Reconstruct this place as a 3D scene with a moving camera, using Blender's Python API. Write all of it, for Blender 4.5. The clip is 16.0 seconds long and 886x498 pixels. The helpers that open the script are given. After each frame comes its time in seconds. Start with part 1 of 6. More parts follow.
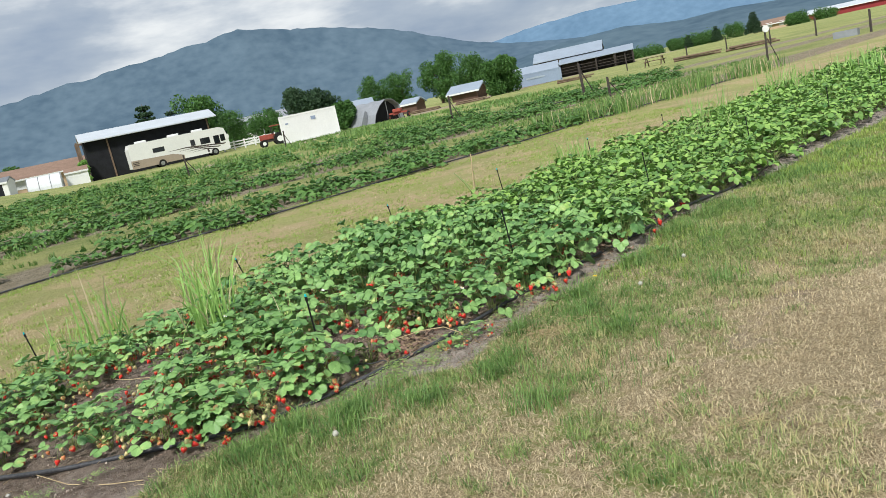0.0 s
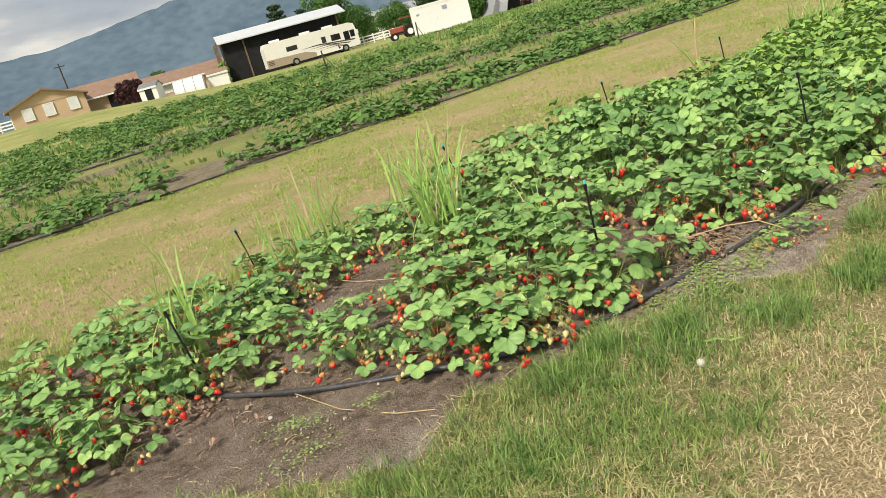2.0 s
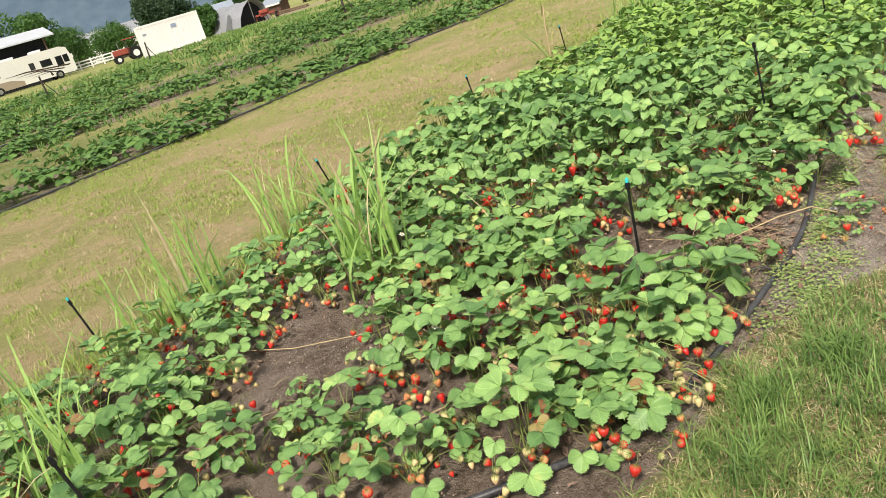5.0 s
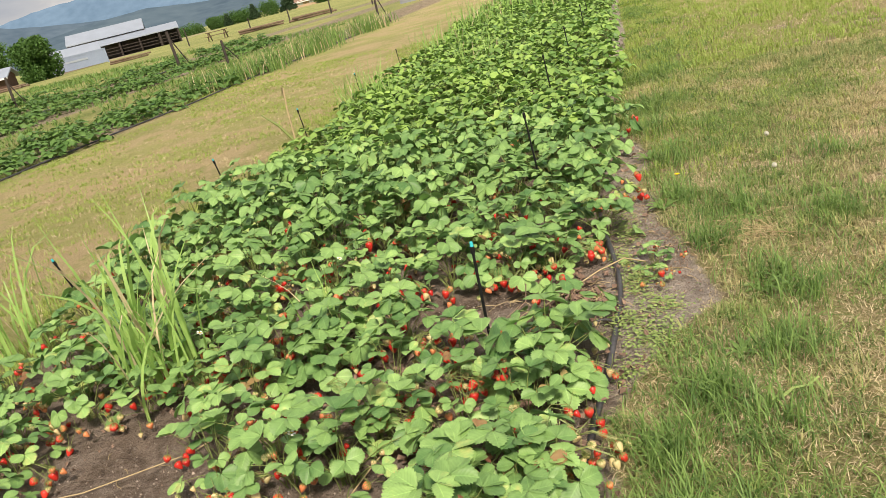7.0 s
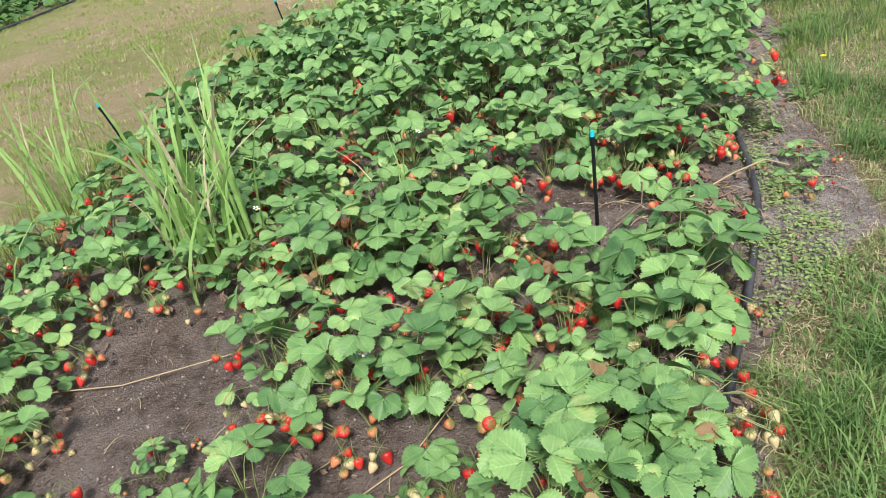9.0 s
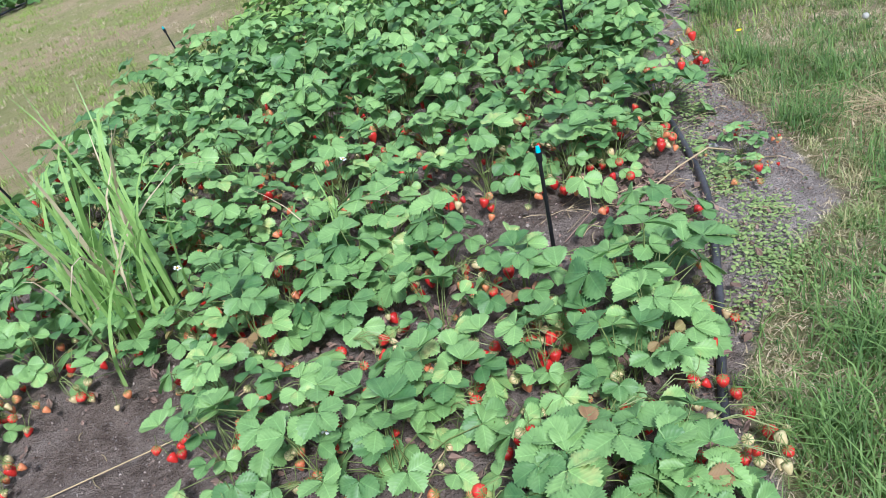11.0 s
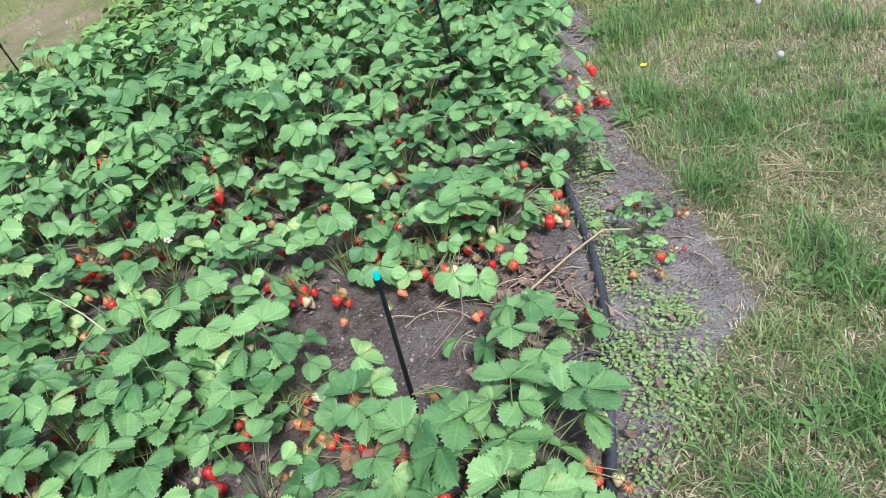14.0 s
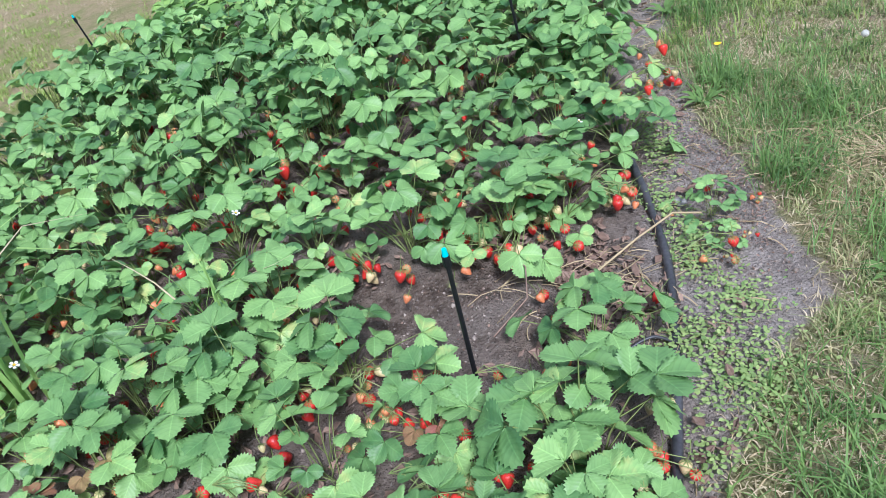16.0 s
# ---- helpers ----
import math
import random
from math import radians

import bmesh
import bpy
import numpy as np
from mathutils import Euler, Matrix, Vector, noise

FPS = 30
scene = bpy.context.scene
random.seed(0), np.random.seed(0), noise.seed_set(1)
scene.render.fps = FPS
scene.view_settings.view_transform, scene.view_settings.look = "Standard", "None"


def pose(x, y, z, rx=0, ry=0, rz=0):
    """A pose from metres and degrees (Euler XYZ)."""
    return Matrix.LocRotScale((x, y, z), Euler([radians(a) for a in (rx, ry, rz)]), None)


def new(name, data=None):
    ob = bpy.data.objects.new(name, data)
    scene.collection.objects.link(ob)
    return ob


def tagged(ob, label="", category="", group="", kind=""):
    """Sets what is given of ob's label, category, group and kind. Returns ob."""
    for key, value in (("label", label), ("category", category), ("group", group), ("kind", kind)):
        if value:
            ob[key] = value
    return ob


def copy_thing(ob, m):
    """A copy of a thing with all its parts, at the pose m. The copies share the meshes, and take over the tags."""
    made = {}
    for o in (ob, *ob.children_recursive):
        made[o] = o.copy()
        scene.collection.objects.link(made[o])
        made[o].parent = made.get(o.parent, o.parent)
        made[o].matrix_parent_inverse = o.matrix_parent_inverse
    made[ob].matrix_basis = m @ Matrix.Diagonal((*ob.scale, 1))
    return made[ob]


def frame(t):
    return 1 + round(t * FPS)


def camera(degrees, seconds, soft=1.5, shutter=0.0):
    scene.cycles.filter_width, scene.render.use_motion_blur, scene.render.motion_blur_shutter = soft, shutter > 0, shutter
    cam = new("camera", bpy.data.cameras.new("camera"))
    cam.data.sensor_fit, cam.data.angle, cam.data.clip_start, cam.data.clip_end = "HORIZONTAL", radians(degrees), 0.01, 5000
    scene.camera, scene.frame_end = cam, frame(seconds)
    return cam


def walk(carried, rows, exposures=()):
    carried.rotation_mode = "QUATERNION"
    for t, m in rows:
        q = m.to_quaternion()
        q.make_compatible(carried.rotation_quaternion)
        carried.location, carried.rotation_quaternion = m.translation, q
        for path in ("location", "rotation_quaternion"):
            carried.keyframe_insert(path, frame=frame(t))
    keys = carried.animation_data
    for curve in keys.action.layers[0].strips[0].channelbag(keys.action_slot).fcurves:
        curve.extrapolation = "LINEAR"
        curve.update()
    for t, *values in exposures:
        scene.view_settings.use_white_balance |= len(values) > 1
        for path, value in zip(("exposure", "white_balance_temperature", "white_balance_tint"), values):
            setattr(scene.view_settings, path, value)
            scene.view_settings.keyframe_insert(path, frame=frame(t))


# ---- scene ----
cam = camera(60.2, 16.0, 0.35)
METRES, EYE, TILT, LEAN, TURN = 4.6, 1.4, -11.4, 12.0, 0.0
ROWS = [
    (0.0, 0.0, 0.0, 0.0, 0.0, 0.0, -0.0),
    (0.5, -0.0514, 0.0326, -0.0001, 3.86, -2.26, 0.79),
    (1.0, -0.0964, 0.0751, -0.0114, 8.13, -5.7, 0.24),
    (1.5, -0.1407, 0.1294, -0.0131, 11.31, -6.91, 0.58),
    (2.0, -0.185, 0.1701, -0.0178, 9.35, -7.76, 1.18),
    (2.5, -0.2339, 0.2111, -0.014, 5.31, -8.04, 2.47),
    (3.0, -0.2705, 0.2506, -0.0187, 4.66, -7.5, 1.5),
    (5.5, -0.4334, 0.4186, -0.0161, -13.68, -7.69, 6.25),
    (6.0, -0.4547, 0.4486, -0.0199, -17.67, -5.58, 6.42),
    (6.5, -0.4753, 0.4729, -0.0165, -26.22, -4.29, 8.58),
    (7.0, -0.4797, 0.4803, -0.0193, -31.91, -3.97, 9.39),
    (7.5, -0.4792, 0.4947, -0.0175, -31.16, -5.04, 7.91),
    (8.0, -0.4747, 0.5113, -0.0172, -24.22, -8.05, 5.47),
    (8.5, -0.459, 0.5389, -0.0136, -23.19, -11.06, 4.86),
    (9.0, -0.4536, 0.5847, -0.0073, -27.44, -13.9, 5.49),
    (11.5, -0.4312, 0.6298, 0.0133, -36.99, -15.37, 12.72),
    (12.0, -0.3991, 0.6308, 0.0203, -41.17, -15.31, 12.4),
    (12.5, -0.3824, 0.6369, 0.0205, -42.67, -16.8, 12.89),
    (13.0, -0.3675, 0.6536, 0.0265, -42.7, -18.7, 13.08),
    (13.5, -0.3437, 0.6738, 0.0389, -42.09, -18.52, 12.39),
    (14.0, -0.3298, 0.6874, 0.0448, -40.48, -18.03, 11.06),
    (14.5, -0.3326, 0.6885, 0.0446, -38.12, -18.22, 9.63),
    (15.0, -0.3313, 0.6894, 0.0462, -37.62, -17.87, 9.72),
    (15.5, -0.3327, 0.6926, 0.0461, -36.68, -17.82, 10.07),
    (16.0, -0.3336, 0.6934, 0.0442, -36.14, -18.69, 10.89),
]
walk(cam, [(t, pose(0, 0, EYE, TILT, LEAN, TURN) @ pose(METRES * x, METRES * y, METRES * z, 90 + pitch, roll, yaw)) for t, x, y, z, yaw, pitch, roll in ROWS],
     [(0.0, -0.06, 6350, 7), (0.7, -0.03, 6900, 7), (1.5, 0.06, 7400, 8), (3.0, 0.09, 7600, 10), (5.5, 0.14, 7200, 12), (7.0, 0.08, 7700, 14), (8.3, 0.07, 8000, 18), (8.8, 0.05, 6700, 15), (9.2, 0.02, 5900, 14), (11.5, 0.06, 5450, 16), (16.0, 0.09, 5350, 16)])

# ---- world, sun, exposure ----
SUN_EL, SUN_AZ = 48.0, 200.0
world = bpy.data.worlds.new("overcast_sky")
scene.world = world
world.use_nodes = True


def build_sky():
    nt = world.node_tree
    nt.nodes.clear()
    N, L = nt.nodes.new, nt.links.new
    out, bg = N("ShaderNodeOutputWorld"), N("ShaderNodeBackground")
    sky = N("ShaderNodeTexSky")
    sky.sky_type, sky.sun_disc = "NISHITA", False
    sky.sun_elevation, sky.sun_rotation = radians(SUN_EL), radians(SUN_AZ)
    sky.dust_density, sky.ozone_density = 2.0, 1.0
    co, mp = N("ShaderNodeTexCoord"), N("ShaderNodeMapping")
    mp.inputs["Scale"].default_value = (1.6, 1.6, 5.5)
    n1 = N("ShaderNodeTexNoise")
    n1.inputs["Scale"].default_value, n1.inputs["Detail"].default_value = 1.7, 7
    n1.inputs["Roughness"].default_value = 0.55
    ramp = N("ShaderNodeValToRGB")
    el = ramp.color_ramp.elements
    el[0].position, el[0].color = 0.34, (4.8, 6.0, 8.2, 1)
    el[1].position, el[1].color = 0.60, (15.5, 15.5, 15.6, 1)
    mid = el.new(0.48)
    mid.color = (7.8, 8.7, 10.2, 1)
    mix = N("ShaderNodeMix")
    mix.data_type = "RGBA"
    mix.inputs[0].default_value = 0.86
    L(co.outputs["Generated"], mp.inputs[0])
    L(mp.outputs[0], n1.inputs["Vector"])
    L(n1.outputs["Fac"], ramp.inputs[0])
    L(sky.outputs[0], mix.inputs[6])
    L(ramp.outputs[0], mix.inputs[7])
    L(mix.outputs[2], bg.inputs[0])
    bg.inputs[1].default_value = 0.066
    L(bg.outputs[0], out.inputs[0])


build_sky()
sun = new("sun", bpy.data.lights.new("sun", "SUN"))
sun.data.energy, sun.data.angle, sun.data.color = 4.4, radians(9), (1.0, 0.96, 0.9)
sun.rotation_euler = (radians(90 - SUN_EL), 0, radians(180 - SUN_AZ))

# ---- plan: the bed's own axes, u along the bed, v across it ----
BED = Matrix.Translation((-0.5, 4.09, 0)) @ Matrix.Rotation(radians(45), 4, "Z")
rnd = random.Random(11)


def at(u, v, z=0.0):
    return BED @ Vector((u, v, z))


def fbm(x, y, s, k=3):
    return noise.fractal(Vector((x * s, y * s, 0.37)), 1.0, 2.0, k)


# ---- materials ----
def mat(name, colour, rough=0.8, metal=0.0, var=0.25, scale=8.0, fine=60.0, bump=0.15, spec=0.3, second=None, island=0.0, obrand=0.0, dist=0.01, coords="Object"):
    """A surface whose colour varies at two scales, with fine relief."""
    m = bpy.data.materials.new(name)
    m.use_nodes = True
    nt = m.node_tree
    N, L = nt.nodes.new, nt.links.new
    b = nt.nodes["Principled BSDF"]
    b.inputs["Roughness"].default_value, b.inputs["Metallic"].default_value = rough, metal
    b.inputs["Specular IOR Level"].default_value = spec
    co = N("ShaderNodeTexCoord")
    a, f = N("ShaderNodeTexNoise"), N("ShaderNodeTexNoise")
    a.inputs["Scale"].default_value, a.inputs["Detail"].default_value = scale, 4
    f.inputs["Scale"].default_value, f.inputs["Detail"].default_value = fine, 3
    L(co.outputs[coords], a.inputs["Vector"])
    L(co.outputs[coords], f.inputs["Vector"])
    add = N("ShaderNodeMath")
    add.operation = "ADD"
    L(a.outputs["Fac"], add.inputs[0])
    L(f.outputs["Fac"], add.inputs[1])
    last = add.outputs[0]
    for src, amount, key in (("ShaderNodeNewGeometry", island, "Random Per Island"), ("ShaderNodeObjectInfo", obrand, "Random")):
        if amount:
            g, mm = N(src), N("ShaderNodeMath")
            mm.operation = "MULTIPLY_ADD"
            L(g.outputs[key], mm.inputs[0])
            mm.inputs[1].default_value = amount
            L(last, mm.inputs[2])
            last = mm.outputs[0]
    mr = N("ShaderNodeMapRange")
    mr.inputs[1].default_value, mr.inputs[2].default_value = 0.65, 1.35 + island + obrand
    L(last, mr.inputs[0])
    ramp = N("ShaderNodeValToRGB")
    lo = [c * (1 - var) for c in colour]
    hi = [min(1, c * (1 + var)) for c in (second or colour)]
    ramp.color_ramp.elements[0].color, ramp.color_ramp.elements[1].color = (*lo, 1), (*hi, 1)
    L(mr.outputs[0], ramp.inputs[0])
    L(ramp.outputs[0], b.inputs["Base Color"])
    if bump:
        bp = N("ShaderNodeBump")
        bp.inputs["Strength"].default_value, bp.inputs["Distance"].default_value = bump, dist
        L(f.outputs["Fac"], bp.inputs["Height"])
        L(bp.outputs[0], b.inputs["Normal"])
    return m


def leafy(name, dark, light, rough=0.5, through_light=0.3, island=0.6, obrand=0.0, patch=None, patch_scale=1.2, grain=30.0, edge=None, veins=False):
    """Living leaf: gloss on the blade, light passing through it, hue shifting from leaf to leaf."""
    m = bpy.data.materials.new(name)
    m.use_nodes = True
    nt = m.node_tree
    N, L = nt.nodes.new, nt.links.new
    b, out = nt.nodes["Principled BSDF"], nt.nodes["Material Output"]
    b.inputs["Roughness"].default_value, b.inputs["Specular IOR Level"].default_value = rough, 0.36
    g, oi, co = N("ShaderNodeNewGeometry"), N("ShaderNodeObjectInfo"), N("ShaderNodeTexCoord")
    n = N("ShaderNodeTexNoise")
    n.inputs["Scale"].default_value, n.inputs["Detail"].default_value = grain, 3
    L(co.outputs["Object"], n.inputs["Vector"])
    s1, s2 = N("ShaderNodeMath"), N("ShaderNodeMath")
    s1.operation = s2.operation = "MULTIPLY_ADD"
    L(g.outputs["Random Per Island"], s1.inputs[0])
    s1.inputs[1].default_value = island
    L(n.outputs["Fac"], s1.inputs[2])
    L(oi.outputs["Random"], s2.inputs[0])
    s2.inputs[1].default_value = obrand
    L(s1.outputs[0], s2.inputs[2])
    mr = N("ShaderNodeMapRange")
    mr.inputs[1].default_value, mr.inputs[2].default_value = 0.3, 0.7 + island + obrand
    L(s2.outputs[0], mr.inputs[0])
    ramp = N("ShaderNodeValToRGB")
    ramp.color_ramp.elements[0].color, ramp.color_ramp.elements[1].color = (*dark, 1), (*light, 1)
    if edge:
        ramp.color_ramp.elements[1].position = 0.78
        e = ramp.color_ramp.elements.new(1.0)
        e.color = (*edge, 1)
    L(mr.outputs[0], ramp.inputs[0])
    last = ramp.outputs[0]
    if patch:
        p, pr, mx = N("ShaderNodeTexNoise"), N("ShaderNodeMapRange"), N("ShaderNodeMix")
        p.inputs["Scale"].default_value, p.inputs["Detail"].default_value = patch_scale, 4
        L(g.outputs["Position"], p.inputs["Vector"])
        pr.inputs[1].default_value, pr.inputs[2].default_value = 0.46, 0.68
        pj = N("ShaderNodeMath")
        pj.operation = "MULTIPLY_ADD"
        L(g.outputs["Random Per Island"], pj.inputs[0])
        pj.inputs[1].default_value = 0.22
        pq = N("ShaderNodeMath")
        pq.operation = "SUBTRACT"
        L(p.outputs["Fac"], pq.inputs[0])
        pq.inputs[1].default_value = 0.11
        L(pq.outputs[0], pj.inputs[2])
        L(pj.outputs[0], pr.inputs[0])
        mx.data_type = "RGBA"
        L(pr.outputs[0], mx.inputs[0])
        L(last, mx.inputs[6])
        mx.inputs[7].default_value = (*patch, 1)
        last = mx.outputs[2]
    if veins:
        # lateral veins run from the midrib to the teeth; blade swells between them
        at_, sp = N("ShaderNodeAttribute"), N("ShaderNodeSeparateXYZ")
        at_.attribute_name = "blade_place"
        L(at_.outputs["Vector"], sp.inputs[0])
        k1, k2, k3 = N("ShaderNodeMath"), N("ShaderNodeMath"), N("ShaderNodeMath")
        k1.operation, k2.operation, k3.operation = "MULTIPLY_ADD", "MULTIPLY", "SINE"
        L(sp.outputs[1], k1.inputs[0])
        k1.inputs[1].default_value = -0.3
        L(sp.outputs[0], k1.inputs[2])
        L(k1.outputs[0], k2.inputs[0])
        k2.inputs[1].default_value = 46.0
        L(k2.outputs[0], k3.inputs[0])
        vr = N("ShaderNodeMapRange")
        vr.inputs[1].default_value, vr.inputs[2].default_value, vr.inputs[3].default_value, vr.inputs[4].default_value = 0.4, 1.0, 1.0, 0.91
        L(k3.outputs[0], vr.inputs[0])
        rim = N("ShaderNodeMapRange")
        rim.inputs[1].default_value, rim.inputs[2].default_value, rim.inputs[3].default_value, rim.inputs[4].default_value = 0.0, 0.08, 1.3, 1.0
        L(sp.outputs[1], rim.inputs[0])
        k4 = N("ShaderNodeMath")
        k4.operation = "MULTIPLY"
        L(vr.outputs[0], k4.inputs[0])
        L(rim.outputs[0], k4.inputs[1])
        vm = N("ShaderNodeVectorMath")
        vm.operation = "SCALE"
        L(last, vm.inputs[0])
        L(k4.outputs[0], vm.inputs["Scale"])
        last = vm.outputs[0]
        bp = N("ShaderNodeBump")
        bp.inputs["Strength"].default_value, bp.inputs["Distance"].default_value = 0.10, 0.002
        bp.invert = True
        L(k3.outputs[0], bp.inputs["Height"])
        L(bp.outputs[0], b.inputs["Normal"])
    L(last, b.inputs["Base Color"])
    tr, mix = N("ShaderNodeBsdfTranslucent"), N("ShaderNodeMixShader")
    L(last, tr.inputs[0])
    mix.inputs[0].default_value = through_light
    L(b.outputs[0], mix.inputs[1])
    L(tr.outputs[0], mix.inputs[2])
    L(mix.outputs[0], out.inputs[0])
    return m


M_LEAF = leafy("strawberry_leaf", (0.042, 0.142, 0.045), (0.30, 0.50, 0.16), 0.46, 0.13, 0.25, 0.9, grain=25, edge=(0.66, 0.62, 0.22), veins=True)
M_LEAF_OLD = leafy("reddened_leaf", (0.30, 0.075, 0.07), (0.36, 0.36, 0.12), 0.6, 0.15, 0.3, 0.8, veins=True)
M_CANOPY = leafy("canopy_leaf", (0.045, 0.145, 0.035), (0.38, 0.58, 0.14), 0.45, 0.14, 0.9, 0.15, grain=6)
M_FIELD = leafy("field_crop_leaf", (0.04, 0.12, 0.03), (0.18, 0.33, 0.085), 0.5, 0.25, 0.9, 0.15, grain=6)
M_STEM = leafy("stalk", (0.18, 0.26, 0.07), (0.30, 0.34, 0.12), 0.5, 0.1, 0.3, 0.2)
M_BERRY = mat("ripe_berry", (0.55, 0.012, 0.015), 0.35, 0, 0.4, 30, 260, 0.5, 0.5, second=(0.66, 0.045, 0.03), obrand=0.6, dist=0.002)
M_BERRY_TURNING = mat("turning_berry", (0.66, 0.13, 0.05), 0.38, 0, 0.3, 40, 260, 0.5, 0.5, second=(0.72, 0.30, 0.13), obrand=0.6, dist=0.002)
M_BERRY_PALE = mat("unripe_berry", (0.52, 0.52, 0.24), 0.45, 0, 0.2, 30, 260, 0.5, 0.5, second=(0.70, 0.50, 0.26), obrand=0.5, dist=0.002)
M_PETAL = mat("petal", (0.8, 0.8, 0.74), 0.6, 0, 0.05, bump=0)
M_GRASS = leafy("lawn_blade", (0.06, 0.14, 0.03), (0.40, 0.52, 0.16), 0.55, 0.3, 0.4, 0, patch=(0.66, 0.55, 0.31), patch_scale=1.6, grain=14)
M_GREEN = leafy("lush_blade", (0.06, 0.15, 0.035), (0.30, 0.46, 0.13), 0.5, 0.3, 0.4, 0, grain=14)
M_YOUNG = leafy("fresh_blade", (0.22, 0.34, 0.06), (0.50, 0.60, 0.17), 0.5, 0.35, 0.8, 0)
M_STRAW = leafy("dry_blade", (0.40, 0.30, 0.17), (0.84, 0.72, 0.48), 0.7, 0.2, 0.5, grain=20)
M_TALL = leafy("tall_grass_blade", (0.18, 0.40, 0.09), (0.50, 0.70, 0.22), 0.45, 0.35, 0.7, 0.3)
M_TREE = leafy("tree_leaf", (0.035, 0.10, 0.02), (0.10, 0.22, 0.05), 0.6, 0.2, 0.8, 0.2, grain=2)
M_PINE = leafy("pine_needle", (0.02, 0.05, 0.022), (0.05, 0.10, 0.045), 0.7, 0.1, 0.8, 0.2, grain=2)
M_PURPLE = leafy("purple_leaf", (0.05, 0.02, 0.025), (0.10, 0.04, 0.045), 0.6, 0.1, 0.8, 0.2, grain=2)
M_BARK = mat("bark", (0.13, 0.09, 0.06), 0.9, 0, 0.4, 6, 40, 0.6)
M_TUBE = mat("black_polytube", (0.02, 0.022, 0.026), 0.42, 0, 0.4, 5, 90, 0.08, 0.5, second=(0.06, 0.06, 0.065))
M_BLACK = mat("black_plastic", (0.012, 0.012, 0.014), 0.45, 0, 0.3, 20, 90, 0.05)
M_CYAN = mat("cyan_plastic", (0.02, 0.55, 0.62), 0.4, 0, 0.1, bump=0)
M_WHITE = mat("white_paint", (0.74, 0.75, 0.74), 0.5, 0, 0.06, 0.6, 8, 0.03)
M_CREAM = mat("cream_gelcoat", (0.72, 0.72, 0.70), 0.35, 0, 0.06, 0.5, 6, 0.02)
M_TAN = mat("tan_lower_paint", (0.34, 0.28, 0.22), 0.4, 0, 0.1, 0.5, 6, 0.02)
M_STRIPE = mat("dark_stripe_paint", (0.07, 0.055, 0.05), 0.4, 0, 0.1, bump=0)
M_GLASS = mat("dark_window_glass", (0.015, 0.018, 0.02), 0.08, 0, 0.2, bump=0, spec=0.6)
# black cloth, also used for sheets that imitate the dark of openings
M_SHADE = mat("black_cloth_and_dark_opening", (0.013, 0.014, 0.017), 0.9, 0, 0.5, 1.2, 14, 0.3)
M_ROOF = mat("white_metal_roof", (0.62, 0.66, 0.70), 0.4, 0.3, 0.1, 0.7, 9, 0.05)
M_WOOD = mat("weathered_wood", (0.17, 0.12, 0.085), 0.85, 0, 0.4, 2, 30, 0.4)
M_REDWOOD = mat("red_brown_boards", (0.11, 0.065, 0.05), 0.85, 0, 0.3, 2, 30, 0.3)
M_RED = mat("red_metal_siding", (0.25, 0.03, 0.035), 0.6, 0, 0.2, 0.5, 9, 0.05)
M_STUCCO = mat("tan_stucco", (0.52, 0.38, 0.26), 0.9, 0, 0.1, 0.6, 20, 0.2)
M_SHINGLE = mat("brown_shingles", (0.24, 0.16, 0.12), 0.9, 0, 0.2, 1.5, 14, 0.3)
M_TARP = mat("grey_tarpaulin", (0.26, 0.275, 0.30), 0.55, 0, 0.15, 0.7, 5, 0.3)
M_BLUE = mat("blue_grey_container_paint", (0.25, 0.31, 0.42), 0.5, 0, 0.12, 0.6, 8, 0.05)
M_BLUEROOF = mat("pale_blue_metal_roof", (0.36, 0.42, 0.50), 0.4, 0.3, 0.1, 0.6, 9, 0.05)
M_POLY = mat("white_polythene_film", (0.66, 0.68, 0.70), 0.4, 0, 0.1, 1.5, 8, 0.2)
M_RUST = mat("red_machine_paint", (0.30, 0.07, 0.05), 0.55, 0, 0.3, 2, 20, 0.1)
M_TYRE = mat("tyre_rubber", (0.015, 0.015, 0.015), 0.85, 0, 0.2, 10, 60, 0.2)
M_METAL = mat("dull_metal", (0.36, 0.37, 0.38), 0.4, 0.8, 0.15, 5, 40, 0.05)
M_POST = mat("dark_post_wood", (0.06, 0.05, 0.045), 0.9, 0, 0.4, 4, 40, 0.4)
M_BROWNLEAF = mat("dead_leaf", (0.13, 0.075, 0.05), 0.85, 0, 0.5, 20, 90, 0.3, second=(0.32, 0.22, 0.165), obrand=0.5, island=0.8)
M_STRAWSTEM = mat("straw_stem", (0.45, 0.35, 0.20), 0.8, 0, 0.25, 20, 90, 0.2, island=0.6)
M_YELLOW = mat("yellow_petal", (0.8, 0.55, 0.02), 0.6, 0, 0.1, bump=0)
M_FLUFF = mat("dandelion_fluff", (0.55, 0.54, 0.47), 0.95, 0, 0.1, bump=0)
M_STONE = mat("pale_stone", (0.42, 0.40, 0.37), 0.85, 0, 0.2, 20, 90, 0.4)


